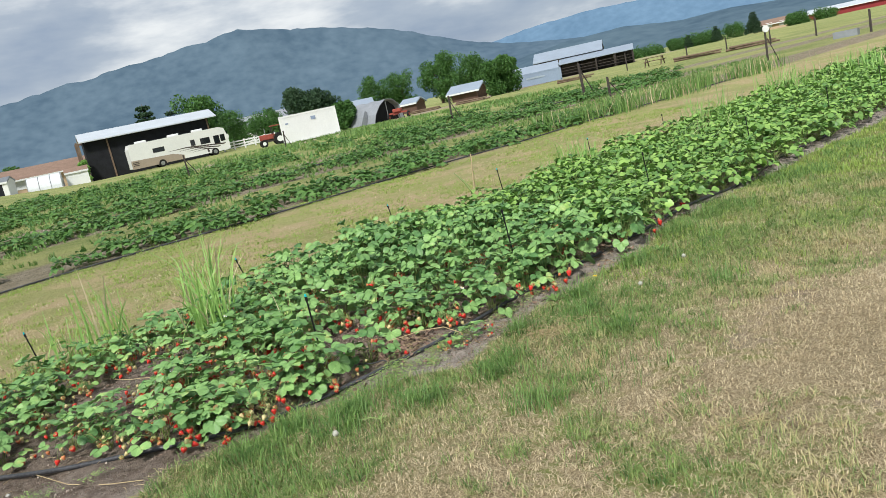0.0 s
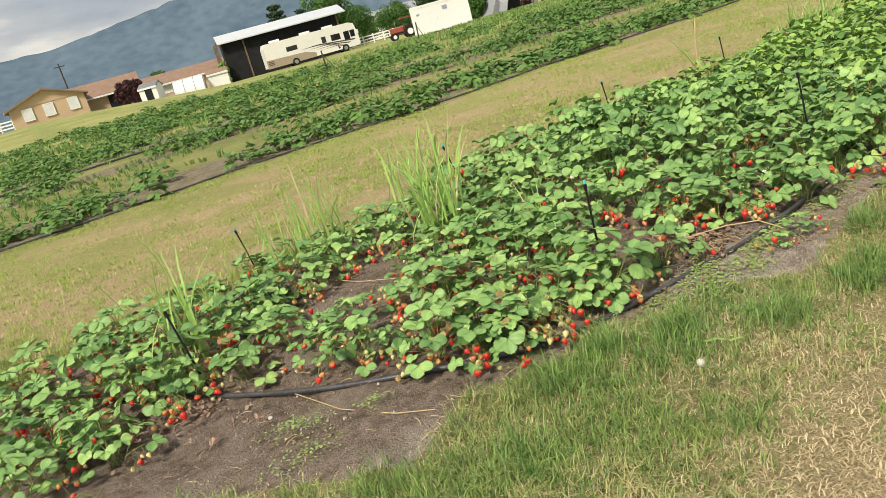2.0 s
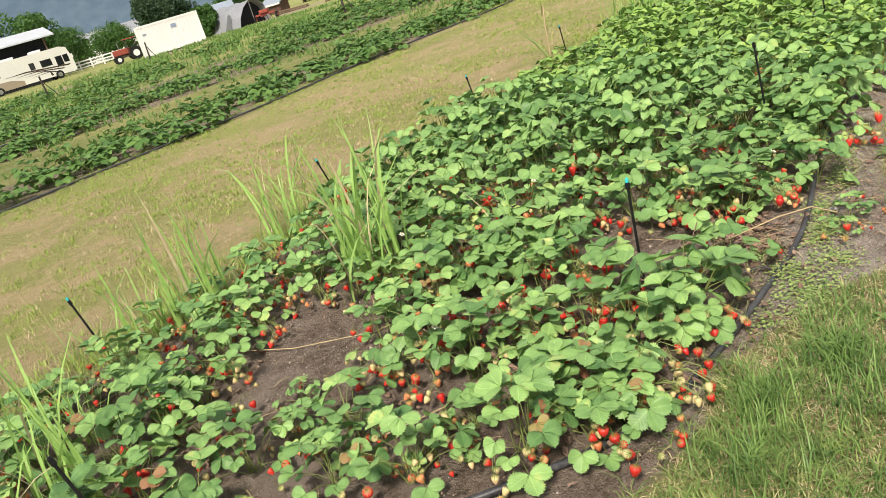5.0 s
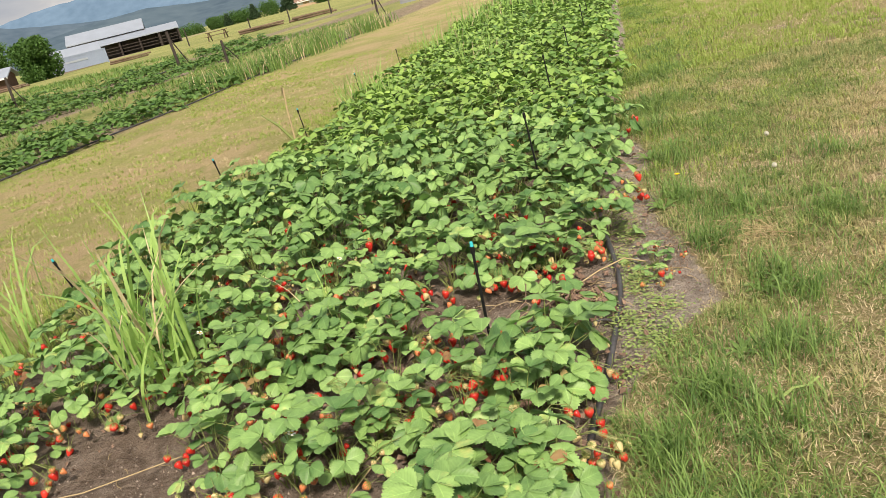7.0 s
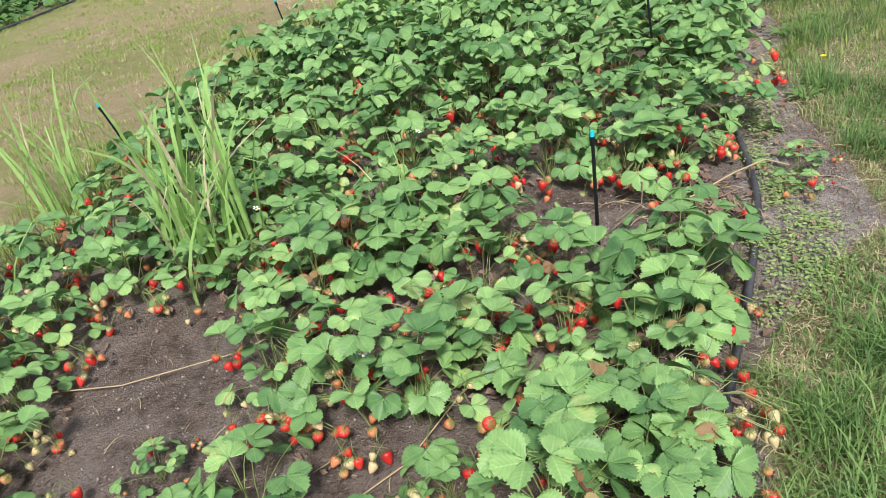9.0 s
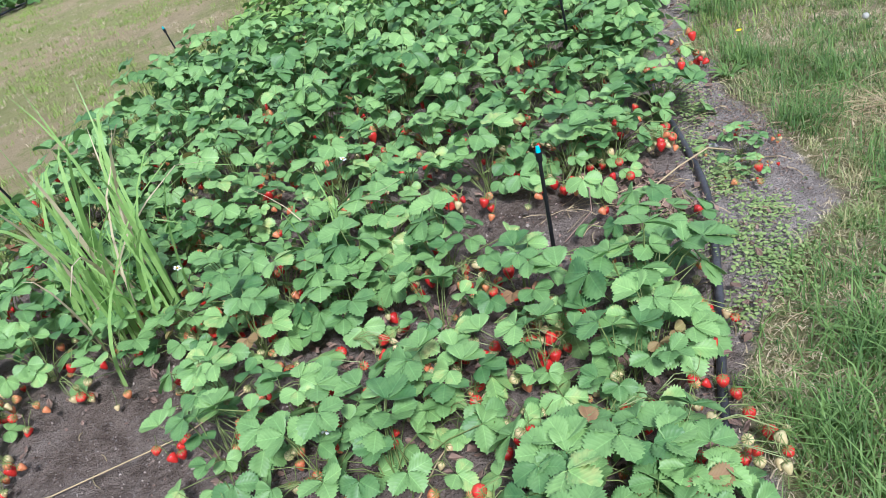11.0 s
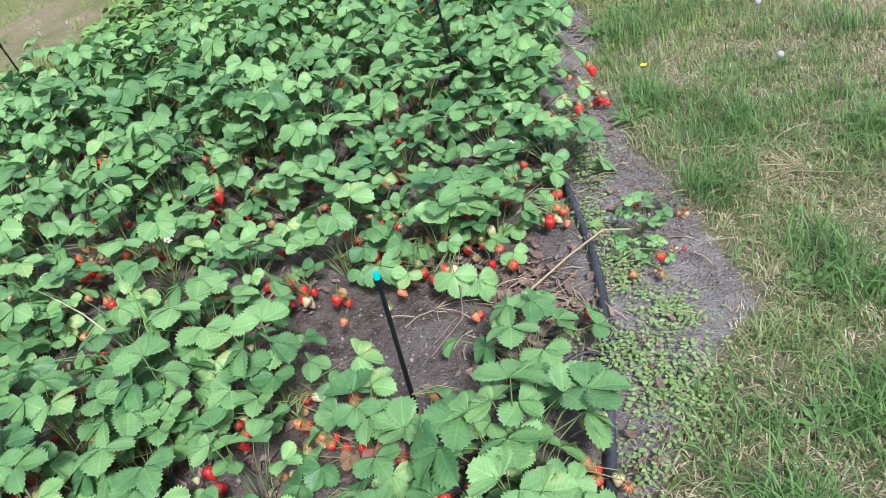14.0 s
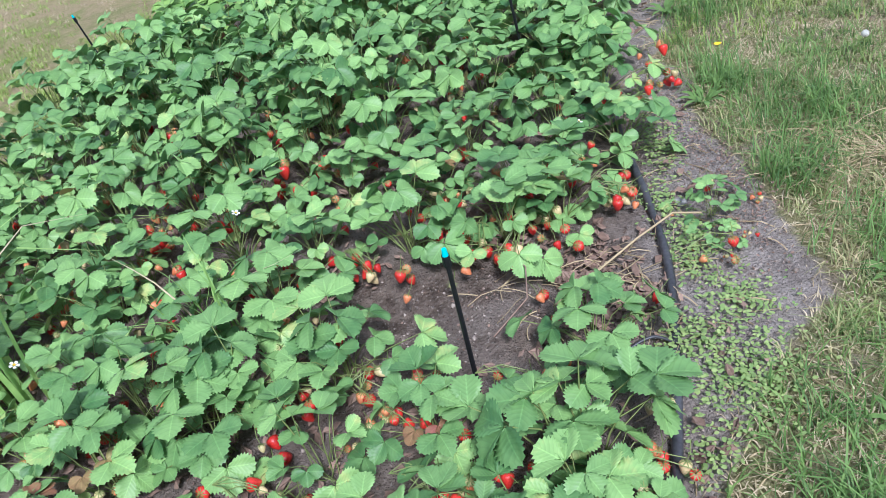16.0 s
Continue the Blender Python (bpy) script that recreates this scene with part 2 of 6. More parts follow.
def ground_material():
    """Mown grass, dry turf, bare soil beds and a gravel track, laid out along the bed's axes."""
    m = bpy.data.materials.new("field_ground")
    m.use_nodes = True
    nt = m.node_tree
    N, L = nt.nodes.new, nt.links.new
    b = nt.nodes["Principled BSDF"]
    b.inputs["Roughness"].default_value, b.inputs["Specular IOR Level"].default_value = 0.95, 0.1
    co, sep = N("ShaderNodeTexCoord"), N("ShaderNodeSeparateXYZ")
    L(co.outputs["Object"], sep.inputs[0])

    def nz(scale, detail=4, rough=0.6):
        n = N("ShaderNodeTexNoise")
        n.inputs["Scale"].default_value, n.inputs["Detail"].default_value, n.inputs["Roughness"].default_value = scale, detail, rough
        L(co.outputs["Object"], n.inputs["Vector"])
        return n.outputs["Fac"]

    def math_(op, a, c, d=None):
        n = N("ShaderNodeMath")
        n.operation = op
        for i, val in enumerate((a, c, d)):
            if val is None:
                continue
            if isinstance(val, (int, float)):
                n.inputs[i].default_value = val
            else:
                L(val, n.inputs[i])
        return n.outputs[0]

    def step(val, lo, hi):
        n = N("ShaderNodeMapRange")
        n.interpolation_type = "SMOOTHSTEP"
        n.inputs[1].default_value, n.inputs[2].default_value = lo, hi
        L(val, n.inputs[0])
        return n.outputs[0]

    def mixc(f, a, c):
        n = N("ShaderNodeMix")
        n.data_type = "RGBA"
        L(f, n.inputs[0])
        for i, val in ((6, a), (7, c)):
            if isinstance(val, tuple):
                n.inputs[i].default_value = (*val, 1)
            else:
                L(val, n.inputs[i])
        return n.outputs[2]

    u, v = sep.outputs[0], sep.outputs[1]
    wob = math_("MULTIPLY_ADD", nz(1.8), 0.5, -0.25)
    vw = math_("ADD", v, wob)
    fine, mid, big = nz(110, 4, 0.7), nz(17, 6, 0.75), nz(1.1, 5, 0.6)
    grass = mixc(step(mid, 0.3, 0.7), (0.09, 0.14, 0.035), (0.34, 0.39, 0.13))
    dry = mixc(step(fine, 0.32, 0.7), (0.25, 0.175, 0.115), (0.70, 0.55, 0.37))
    away = math_("MULTIPLY", math_("MAXIMUM", step(u, 3.0, 8.0), step(v, 2.9, 3.6)), math_("SUBTRACT", 1.0, step(v, 7.5, 10.5)))
    dry = mixc(math_("MULTIPLY", away, 0.6), dry, mixc(mid, (0.48, 0.38, 0.19), (0.74, 0.60, 0.33)))
    grass = mixc(math_("MULTIPLY", away, 0.85), grass, mixc(mid, (0.30, 0.33, 0.10), (0.54, 0.55, 0.21)))
    dryness = step(math_("ADD", big, math_("MULTIPLY_ADD", mid, 0.5, -0.25)), 0.32, 0.48)
    aisle = math_("MULTIPLY", step(vw, 2.9, 3.8), math_("SUBTRACT", 1.0, step(vw, 5.8, 7.6)))
    aisle = math_("MULTIPLY", aisle, math_("SUBTRACT", 1.0, math_("MULTIPLY", step(u, 3.0, 9.0), 0.8)))
    dryness = math_("MINIMUM", 1.0, math_("ADD", math_("MULTIPLY", dryness, 0.85), math_("MULTIPLY", aisle, 0.12)))
    drift = math_("MULTIPLY_ADD", step(math_("ADD", nz(0.75, 5, 0.6), math_("MULTIPLY_ADD", mid, 0.2, -0.1)), 0.43, 0.56), 0.72, 0.28)
    dryness = math_("MULTIPLY", dryness, math_("ADD", math_("SUBTRACT", 1.0, step(v, 2.6, 3.0)), math_("MULTIPLY", step(v, 2.6, 3.0), drift)))
    far = step(v, 7.0, 10.0)
    dryness = math_("MULTIPLY", dryness, math_("SUBTRACT", 1.0, math_("MULTIPLY", far, 0.75)))
    # the lawn stays green for a metre beside the watered bed
    damp = math_("MULTIPLY", step(vw, -1.5, -0.5), math_("SUBTRACT", 1.0, step(vw, 0.6, 1.2)))
    dryness = math_("MULTIPLY", dryness, math_("SUBTRACT", 1.0, math_("MULTIPLY", damp, 0.5)))
    lush = math_("MULTIPLY", math_("MULTIPLY", step(u, 1.6, 3.4), step(vw, -3.4, -1.4)), math_("SUBTRACT", 1.0, step(vw, 0.6, 1.2)))
    dryness = math_("MULTIPLY", dryness, math_("SUBTRACT", 1.0, math_("MULTIPLY", lush, 0.8)))
    # broad mottling of greener and yellower sward
    grass = mixc(step(nz(0.22, 5, 0.65), 0.40, 0.62), grass, mixc(mid, (0.20, 0.23, 0.07), (0.46, 0.47, 0.18)))
    turf_ = mixc(dryness, grass, dry)
    scuff = step(math_("ADD", nz(1.6, 5, 0.65), math_("MULTIPLY_ADD", fine, 0.2, -0.1)), 0.565, 0.64)
    turf_ = mixc(math_("MULTIPLY", math_("MULTIPLY", scuff, 0.75), math_("SUBTRACT", 1.0, step(v, 0.0, 0.6))), turf_, mixc(mid, (0.26, 0.19, 0.145), (0.52, 0.42, 0.34)))
    soil = mixc(step(mid, 0.3, 0.7), (0.12, 0.087, 0.066), (0.37, 0.29, 0.23))
    soil = mixc(step(nz(3.0, 4, 0.6), 0.42, 0.62), soil, mixc(mid, (0.22, 0.172, 0.14), (0.46, 0.38, 0.315)))
    parched = mixc(step(mid, 0.3, 0.7), (0.33, 0.28, 0.24), (0.66, 0.58, 0.51))
    soil = mixc(math_("MULTIPLY", math_("SUBTRACT", 1.0, step(vw, -0.06, 0.16)), 0.85), soil, parched)
    soil = mixc(step(fine, 0.55, 0.75), soil, (0.56, 0.50, 0.44))
    soil = mixc(step(nz(160, 2), 0.60, 0.72), soil, (0.08, 0.06, 0.05))
    att = N("ShaderNodeAttribute")
    att.attribute_name = "bed"
    cover = step(math_("ADD", att.outputs["Fac"], math_("MULTIPLY_ADD", mid, 0.5, -0.25)), 0.38, 0.62)
    col = mixc(cover, turf_, soil)
    for c0, w in ((10.0, 1.3), (16.2, 1.2), (21.6, 1.2)):
        vv = math_("ADD", vw, math_("MULTIPLY", u, 0.06))
        d = math_("ABSOLUTE", math_("SUBTRACT", vv, c0), 0)
        col = mixc(math_("MULTIPLY", math_("SUBTRACT", 1.0, step(d, w - 0.3, w + 0.2)), 0.8), col, soil)
    # worn gravel track beyond the beds
    tr = math_("ABSOLUTE", math_("SUBTRACT", math_("MULTIPLY_ADD", u, -0.30, v), 41.0), 0)
    col = mixc(math_("MULTIPLY", math_("SUBTRACT", 1.0, step(tr, 1.6, 3.2)), step(u, -40, -10)), col, mixc(mid, (0.28, 0.23, 0.16), (0.40, 0.33, 0.24)))
    b2 = N("ShaderNodeBump")
    b2.inputs["Strength"].default_value, b2.inputs["Distance"].default_value = 1.0, 0.035
    L(math_("ADD", fine, mid), b2.inputs["Height"])
    L(b2.outputs[0], b.inputs["Normal"])
    L(col, b.inputs["Base Color"])
    return m


M_GROUND = ground_material()


# ---- mesh helpers ----
def mesh_from(name, verts, faces, mats, idx=None, smooth=False):
    me = bpy.data.meshes.new(name)
    me.from_pydata([tuple(p) for p in verts], [], [tuple(f) for f in faces])
    for mm in (mats if isinstance(mats, (list, tuple)) else [mats]):
        me.materials.append(mm)
    if idx is not None:
        me.polygons.foreach_set("material_index", np.asarray(idx, dtype=np.int32))
    if smooth:
        me.polygons.foreach_set("use_smooth", np.ones(len(me.polygons), dtype=bool))
    me.update()
    return me


def part(name, bm, material, parent, label="", bevel=0.0, smooth=False):
    """Link a bmesh (or a mesh) as one mesh object under a thing or a part."""
    if isinstance(bm, bpy.types.Mesh):
        me = bm
    else:
        if bevel:
            bmesh.ops.bevel(bm, geom=list(bm.edges), offset=bevel, segments=1, affect="EDGES", profile=0.5)
        me = bpy.data.meshes.new(name)
        bm.to_mesh(me)
        bm.free()
        me.materials.append(material)
        if smooth:
            me.polygons.foreach_set("use_smooth", np.ones(len(me.polygons), dtype=bool))
    ob = new(name, me)
    ob.parent = parent
    if label:
        tagged(ob, label)
    return ob


def thing(name, m, label, category, group="", kind=""):
    e = new(name)
    e.empty_display_size = 0.1
    e.matrix_basis = m
    return tagged(e, label, category, group, kind)


def box(x0, y0, z0, x1, y1, z1, bm=None, m=None):
    bm = bm or bmesh.new()
    mm = Matrix.Translation(((x0 + x1) / 2, (y0 + y1) / 2, (z0 + z1) / 2)) @ Matrix.Diagonal((x1 - x0, y1 - y0, z1 - z0, 1))
    bmesh.ops.create_cube(bm, size=1, matrix=(m or Matrix()) @ mm)
    return bm


def prism(poly, y0, y1, bm=None):
    """A polygon in the x-z plane, drawn out from y0 to y1."""
    bm = bm or bmesh.new()
    a = [bm.verts.new((x, y0, z)) for x, z in poly]
    c = [bm.verts.new((x, y1, z)) for x, z in poly]
    n = len(poly)
    bm.faces.new(a)
    bm.faces.new(c[::-1])
    for i in range(n):
        bm.faces.new((a[i], c[i], c[(i + 1) % n], a[(i + 1) % n]))
    bmesh.ops.recalc_face_normals(bm, faces=bm.faces)
    return bm


def rod(p, q, r0, r1=None, seg=8, bm=None):
    bm = bm or bmesh.new()
    p, q = Vector(p), Vector(q)
    d = q - p
    m = Matrix.Translation((p + q) / 2) @ d.to_track_quat("Z", "Y").to_matrix().to_4x4()
    bmesh.ops.create_cone(bm, cap_ends=True, segments=seg, radius1=r0, radius2=r0 if r1 is None else r1, depth=d.length, matrix=m)
    return bm


def sweep(points, radii, seg=5):
    """Verts and faces of a tube along points."""
    V, F = [], []
    n = len(points)
    for i, p in enumerate(points):
        d = (Vector(points[min(i + 1, n - 1)]) - Vector(points[max(i - 1, 0)])).normalized()
        q = d.to_track_quat("Z", "Y")
        for k in range(seg):
            a = 2 * math.pi * k / seg
            V.append(Vector(p) + q @ Vector((math.cos(a) * radii[i], math.sin(a) * radii[i], 0)))
    for i in range(n - 1):
        for k in range(seg):
            F.append((i * seg + k, i * seg + (k + 1) % seg, (i + 1) * seg + (k + 1) % seg, (i + 1) * seg + k))
    return V, F


def joined(name, pieces, mats):
    """One mesh from many (verts, faces, material index) arrays of equal face size."""
    V, F, I, A, n = [], [], [], [], 0
    for v, f, i, q in pieces:
        A.append(q)
        V.append(v)
        F.append(f + n)
        I.append(np.full(len(f), i, dtype=np.int32))
        n += len(v)
    V, F, I = np.concatenate(V), np.concatenate(F), np.concatenate(I)
    me = raw_mesh(name, V, F, mats, I)
    q = np.zeros((len(V), 3), np.float32)
    q[:, :2] = np.concatenate(A)
    me.polygons.foreach_set("use_smooth", np.ones(len(F), dtype=bool))
    me.attributes.new("blade_place", "FLOAT_VECTOR", "POINT").data.foreach_set("vector", q.ravel())
    return me


def raw_mesh(name, V, F, mats, I=None):
    me = bpy.data.meshes.new(name)
    k = F.shape[1]
    me.vertices.add(len(V))
    me.vertices.foreach_set("co", np.ascontiguousarray(V, dtype=np.float32).ravel())
    me.loops.add(F.size)
    me.loops.foreach_set("vertex_index", np.ascontiguousarray(F, dtype=np.int32).ravel())
    me.polygons.add(len(F))
    me.polygons.foreach_set("loop_start", np.arange(0, F.size, k, dtype=np.int32))
    for mm in mats:
        me.materials.append(mm)
    if I is not None:
        me.polygons.foreach_set("material_index", I)
    me.update(calc_edges=True)
    me.validate()
    return me


# ---- ground: one sheet to the horizon ----
def relief(u, v):
    """Height of the ground: faint unevenness, a low bed shoulder, hollows in the bare soil."""
    near = max(0.0, 1 - max(abs(u - 2), abs(v)) / 26)
    z = 0.035 * fbm(u, v, 0.9) * near
    if v > 45:
        a, b = max(0.0, min(1.0, (36 - u) / 28)), max(0.0, min(1.0, (v - 50) / 45))
        z += 1.6 * a * a * (3 - 2 * a) * b * b * (3 - 2 * b)
    if -3 < u < 30 and -0.6 < v < 3.1:
        z += 0.02 * fbm(u + 9, v, 5.0)
        z -= 0.035 * math.exp(-(((u + 0.72) / 0.14) ** 2 + ((v - 1.65) / 0.16) ** 2)) + 0.03 * math.exp(-(((u - 0.06) / 0.1) ** 2 + ((v - 0.72) / 0.13) ** 2)) + 0.03 * math.exp(-(((u + 1.75) / 0.1) ** 2 + ((v - 0.5) / 0.1) ** 2))
        z += 0.03 * max(0.0, min(1.0, (v + 0.1) / 0.4)) * max(0.0, min(1.0, (2.9 - v) / 0.3))
    return z


LAWN_EDGE = ((-9, 3.6), (-3.0, 1.0), (-2.75, 0.75), (-2.2, 0.3), (-1.73, -0.08), (-1.4, 0.12), (-1.15, 0.06), (-0.7, 0.08), (-0.45, -0.02), (-0.14, -0.2), (0.07, -0.36), (0.3, -0.32), (0.94, -0.2), (1.57, -0.15), (2.1, -0.22), (3.0, 0.0), (4.5, -0.06), (7.7, -0.22), (40, -0.2))


def edge_v(u):
    """Where the lawn meets the bare strip beside the bed."""
    return float(np.interp(u, [a for a, _ in LAWN_EDGE], [b for _, b in LAWN_EDGE])) + 0.05 * fbm(u, 3.3, 3.0)


def soil_cover(u, v):
    d = min(v - edge_v(u), 2.86 + 0.08 * fbm(u, 7.7, 1.5) - v, u + 2.98 + 0.1 * fbm(v, 1.7, 1.5))
    return max(0.0, min(1.0, 0.5 + d / 0.16))


def build_ground():
    def lines(lo, hi, fine_lo, fine_hi, stepping):
        mid = list(np.arange(fine_lo, fine_hi, stepping))
        up, d, p = [], stepping, fine_hi
        while p < hi:
            up.append(p)
            d *= 1.18
            p += d
        dn, d, p = [], stepping, fine_lo
        while p > lo:
            d *= 1.18
            p -= d
            dn.append(p)
        return np.array(dn[::-1] + mid + up + [hi])

    us, vs = lines(-2500, 4200, -3.6, 5.0, 0.06), lines(-2500, 4200, -1.2, 3.4, 0.06)
    V = np.array([(u, v, relief(u, v)) for u in us for v in vs])
    nu, nv = len(us), len(vs)
    i, j = np.meshgrid(np.arange(nu - 1), np.arange(nv - 1), indexing="ij")
    a = (i * nv + j).ravel()
    F = np.stack([a, a + nv, a + nv + 1, a + 1], 1)
    me = raw_mesh("ground", V, F, [M_GROUND])
    me.polygons.foreach_set("use_smooth", np.ones(len(F), dtype=bool))
    at_ = me.attributes.new("bed", "FLOAT", "POINT")
    at_.data.foreach_set("value", np.array([soil_cover(u, v) if -4 < u < 40 and -1.5 < v < 4 else 0.0 for u, v, _ in V], dtype=np.float32))
    ob = new("ground", me)
    ob.matrix_basis = BED
    tagged(ob, "farm field of mown patchy grass and bare soil", "ground", kind="structure")


build_ground()


# ---- strawberry plants ----
def leaflet(length, width, teeth, fold, droop, pleat=0.0):
    """One broad blade with coarse blunt teeth along +x from its base at the origin: verts, triangles, and each vert's place (along, across)."""
    V, F, A = [], [], []
    n = teeth
    if n <= 3:
        # seen from afar: a midrib and two margins
        for i in range(n + 1):
            t = i / n
            w = width / 2 * (0.12, 0.85, 1.0, 0.32)[round(3 * t)]
            for y in (0, w, -w):
                V.append((length * t, y, -droop * length * t * t + fold * abs(y)))
                A.append((t, abs(y) / width * 2))
        for i in range(n):
            a = 3 * i
            F += [(a, a + 3, a + 4), (a, a + 4, a + 1), (a, a + 5, a + 3), (a, a + 2, a + 5)]
        return np.array(V, float), np.array(F, int), np.array(A, float)

    def half(s):
        # narrow at the base, broadest about the middle, rounded at the tip
        return 0.04 + 0.96 * math.sin(math.pi * min(0.985, max(0.0, s))) ** 0.72

    def put(s, w, along, across, lift=0.0):
        V.append((length * s, w, -droop * length * s * s + fold * abs(w) * (1 - 0.5 * abs(w) / width) + lift))
        A.append((along, across))

    for i in range(n + 1):
        s = (1.0 if i == n else 0.94 * i / n)
        put(s, 0, s, 0, -0.0012)
    for side in (1, -1):
        for i in range(n + 1):
            s = 0.94 * i / n
            w = width / 2 * half(s)
            reach = 0.07 * math.sin(math.pi * min(1, s + 0.1))
            put(s + 0.4 * reach, side * w * 0.5, s + 0.4 * reach, 0.5, pleat * (1 if i % 2 else -0.4))
            put(s + reach, side * w * 0.91, s + reach, 1.0, -pleat * 0.5)
            m = s + 0.47 / n
            put(m + reach + 0.035, side * (width / 2 * half(min(0.99, m)) * 1.07 + 0.0014), m + reach, 1.12)
            put(m + reach - 0.02, side * (width / 2 * half(min(0.99, m)) * 0.98), m + reach, 1.0, pleat * 0.8)
    for k, side in enumerate((1, -1)):
        o = n + 1 + k * 4 * (n + 1)
        for i in range(n):
            h0, e0, t0, b0 = o + 4 * i, o + 4 * i + 1, o + 4 * i + 2, o + 4 * i + 3
            h1, e1 = h0 + 4, e0 + 4
            tri = [(i, i + 1, h1), (i, h1, h0), (h0, h1, b0), (h0, b0, e0), (h1, e1, b0), (e0, b0, t0), (b0, e1, t0)]
            F += tri if side < 0 else [t[::-1] for t in tri]
    return np.array(V, float), np.array(F, int), np.array(A, float)


def turn(V, m):
    R = np.array(m.to_3x3())
    return V @ R.T + np.array(m.translation)


def trifoliate(size, teeth, r, reach, height, tilt):
    """A leaf of three leaflets, its blade at (reach, height) on an arching stalk, tipped outwards by tilt degrees: verts, tris, material, places."""
    out = []
    tip = Vector((reach, 0, height))
    cup = r.uniform(-8, 22)
    for ang in (0, 72 + r.uniform(-8, 10), -72 - r.uniform(-8, 10)):
        L = size * r.uniform(0.92, 1.1) * (1.0 if ang == 0 else 0.94)
        v, f, q = leaflet(L, L * r.uniform(0.78, 0.92), teeth, r.uniform(0.08, 0.6), r.uniform(-0.05, 0.35), size * 0.010)
        m = Matrix.Translation(tip) @ Matrix.Rotation(radians(tilt), 4, "Y") @ Matrix.Rotation(radians(ang), 4, "Z") @ Matrix.Rotation(radians(r.uniform(-18, 18)), 4, "X") @ Matrix.Rotation(radians(r.uniform(-8, 6) - cup), 4, "Y") @ Matrix.Translation((size * 0.02, 0, 0))
        out.append((turn(v, m), f, 0, q))
    pts = [Vector((0, 0, 0)), Vector((reach * 0.22, 0, height * 0.42)), Vector((reach * 0.58, 0, height * 0.8)), tip]
    v, f = sweep(pts, [0.0022, 0.002, 0.0017, 0.0013], 3)
    f = np.array([t for q in f for t in ((q[0], q[1], q[2]), (q[0], q[2], q[3]))])
    out.append((np.array([tuple(p) for p in v]), f, 1, np.zeros((len(v), 2))))
    return out


def rosette_leaf(r, ring, teeth, size):
    """A leaf for the crown's heart (ring 0), its shoulder (1) or its skirt (2)."""
    reach, height, tilt = ((r.uniform(0.015, 0.06), r.uniform(0.15, 0.215), r.uniform(-18, 20)), (r.uniform(0.075, 0.125), r.uniform(0.115, 0.18), r.uniform(0, 34)), (r.uniform(0.13, 0.18), r.uniform(0.045, 0.11), r.uniform(10, 46)))[ring]
    return trifoliate(size, teeth, r, reach, height, tilt)


RINGS = []
for ring in range(3):
    RINGS.append([])
    for k in range(6):
        r = random.Random(100 + 10 * ring + k)
        RINGS[ring].append(joined("leaf", rosette_leaf(r, ring, 8, r.uniform(0.046, 0.066)), [M_LEAF, M_STEM]))
OLD_LEAVES = [joined("leaf", rosette_leaf(random.Random(5 + k), 1 + k % 2, 8, 0.048), [M_LEAF_OLD, M_STEM]) for k in range(3)]


def berry_mesh(name, r, material):
    """A conical fruit hanging from its cap, point down."""
    V, F = [], []
    seg, prof = 9, [(0.0, 0.0), (0.55, -0.02), (0.92, 0.22), (1.0, 0.55), (0.86, 1.05), (0.58, 1.6), (0.28, 2.0), (0.0, 2.15)]
    for pr, h in prof:
        for k in range(seg):
            a = 2 * math.pi * k / seg
            V.append((pr * r * math.cos(a), pr * r * math.sin(a), -h * r))
    for i in range(len(prof) - 1):
        for k in range(seg):
            F.append((i * seg + k, (i + 1) * seg + k, (i + 1) * seg + (k + 1) % seg, i * seg + (k + 1) % seg))
    return mesh_from(name, V, F, material, smooth=True)


def calyx_mesh(r):
    V, F = [(0, 0, 0.003)], []
    for k in range(9):
        a = 2 * math.pi * k / 9
        for da, rr, z in ((-0.2, 0.55, 0.001), (0.2, 0.55, 0.001), (0.0, 1.35, -0.25 * r)):
            V.append((r * rr * math.cos(a + da), r * rr * math.sin(a + da), z))
        o = 1 + 3 * k
        F += [(0, o, o + 1), (o, o + 2, o + 1)]
    pts = [(0, 0, 0.002), (0.004, 0, 0.02), (0.0, 0.0, 0.05)]
    v, f = sweep(pts, [0.0011] * 3, 3)
    n = len(V)
    V += [tuple(p) for p in v]
    F += [tuple(i + n for i in q) for q in f]
    return mesh_from("calyx", V, F, M_STEM)


RED = [berry_mesh("berry", s, M_BERRY) for s in (0.012, 0.014, 0.0165)]
ORANGE = [berry_mesh("berry", s, M_BERRY_TURNING) for s in (0.011, 0.0135)]
PALE = [berry_mesh("berry", s, M_BERRY_PALE) for s in (0.009, 0.0115, 0.0135)]
CALYX = calyx_mesh(0.0135)


def capped(berry):
    """A fruit with its green cap on."""
    V = [v.co[:] for v in berry.vertices] + [v.co[:] for v in CALYX.vertices]
    n = len(berry.vertices)
    F = [tuple(q.vertices) for q in berry.polygons] + [tuple(i + n for i in q.vertices) for q in CALYX.polygons]
    return mesh_from("berry", V, F, [berry.materials[0], M_STEM], [0] * len(berry.polygons) + [1] * len(CALYX.polygons), smooth=True)


CAPPED_RED, CAPPED_PALE = [capped(b) for b in RED + ORANGE], [capped(b) for b in PALE]


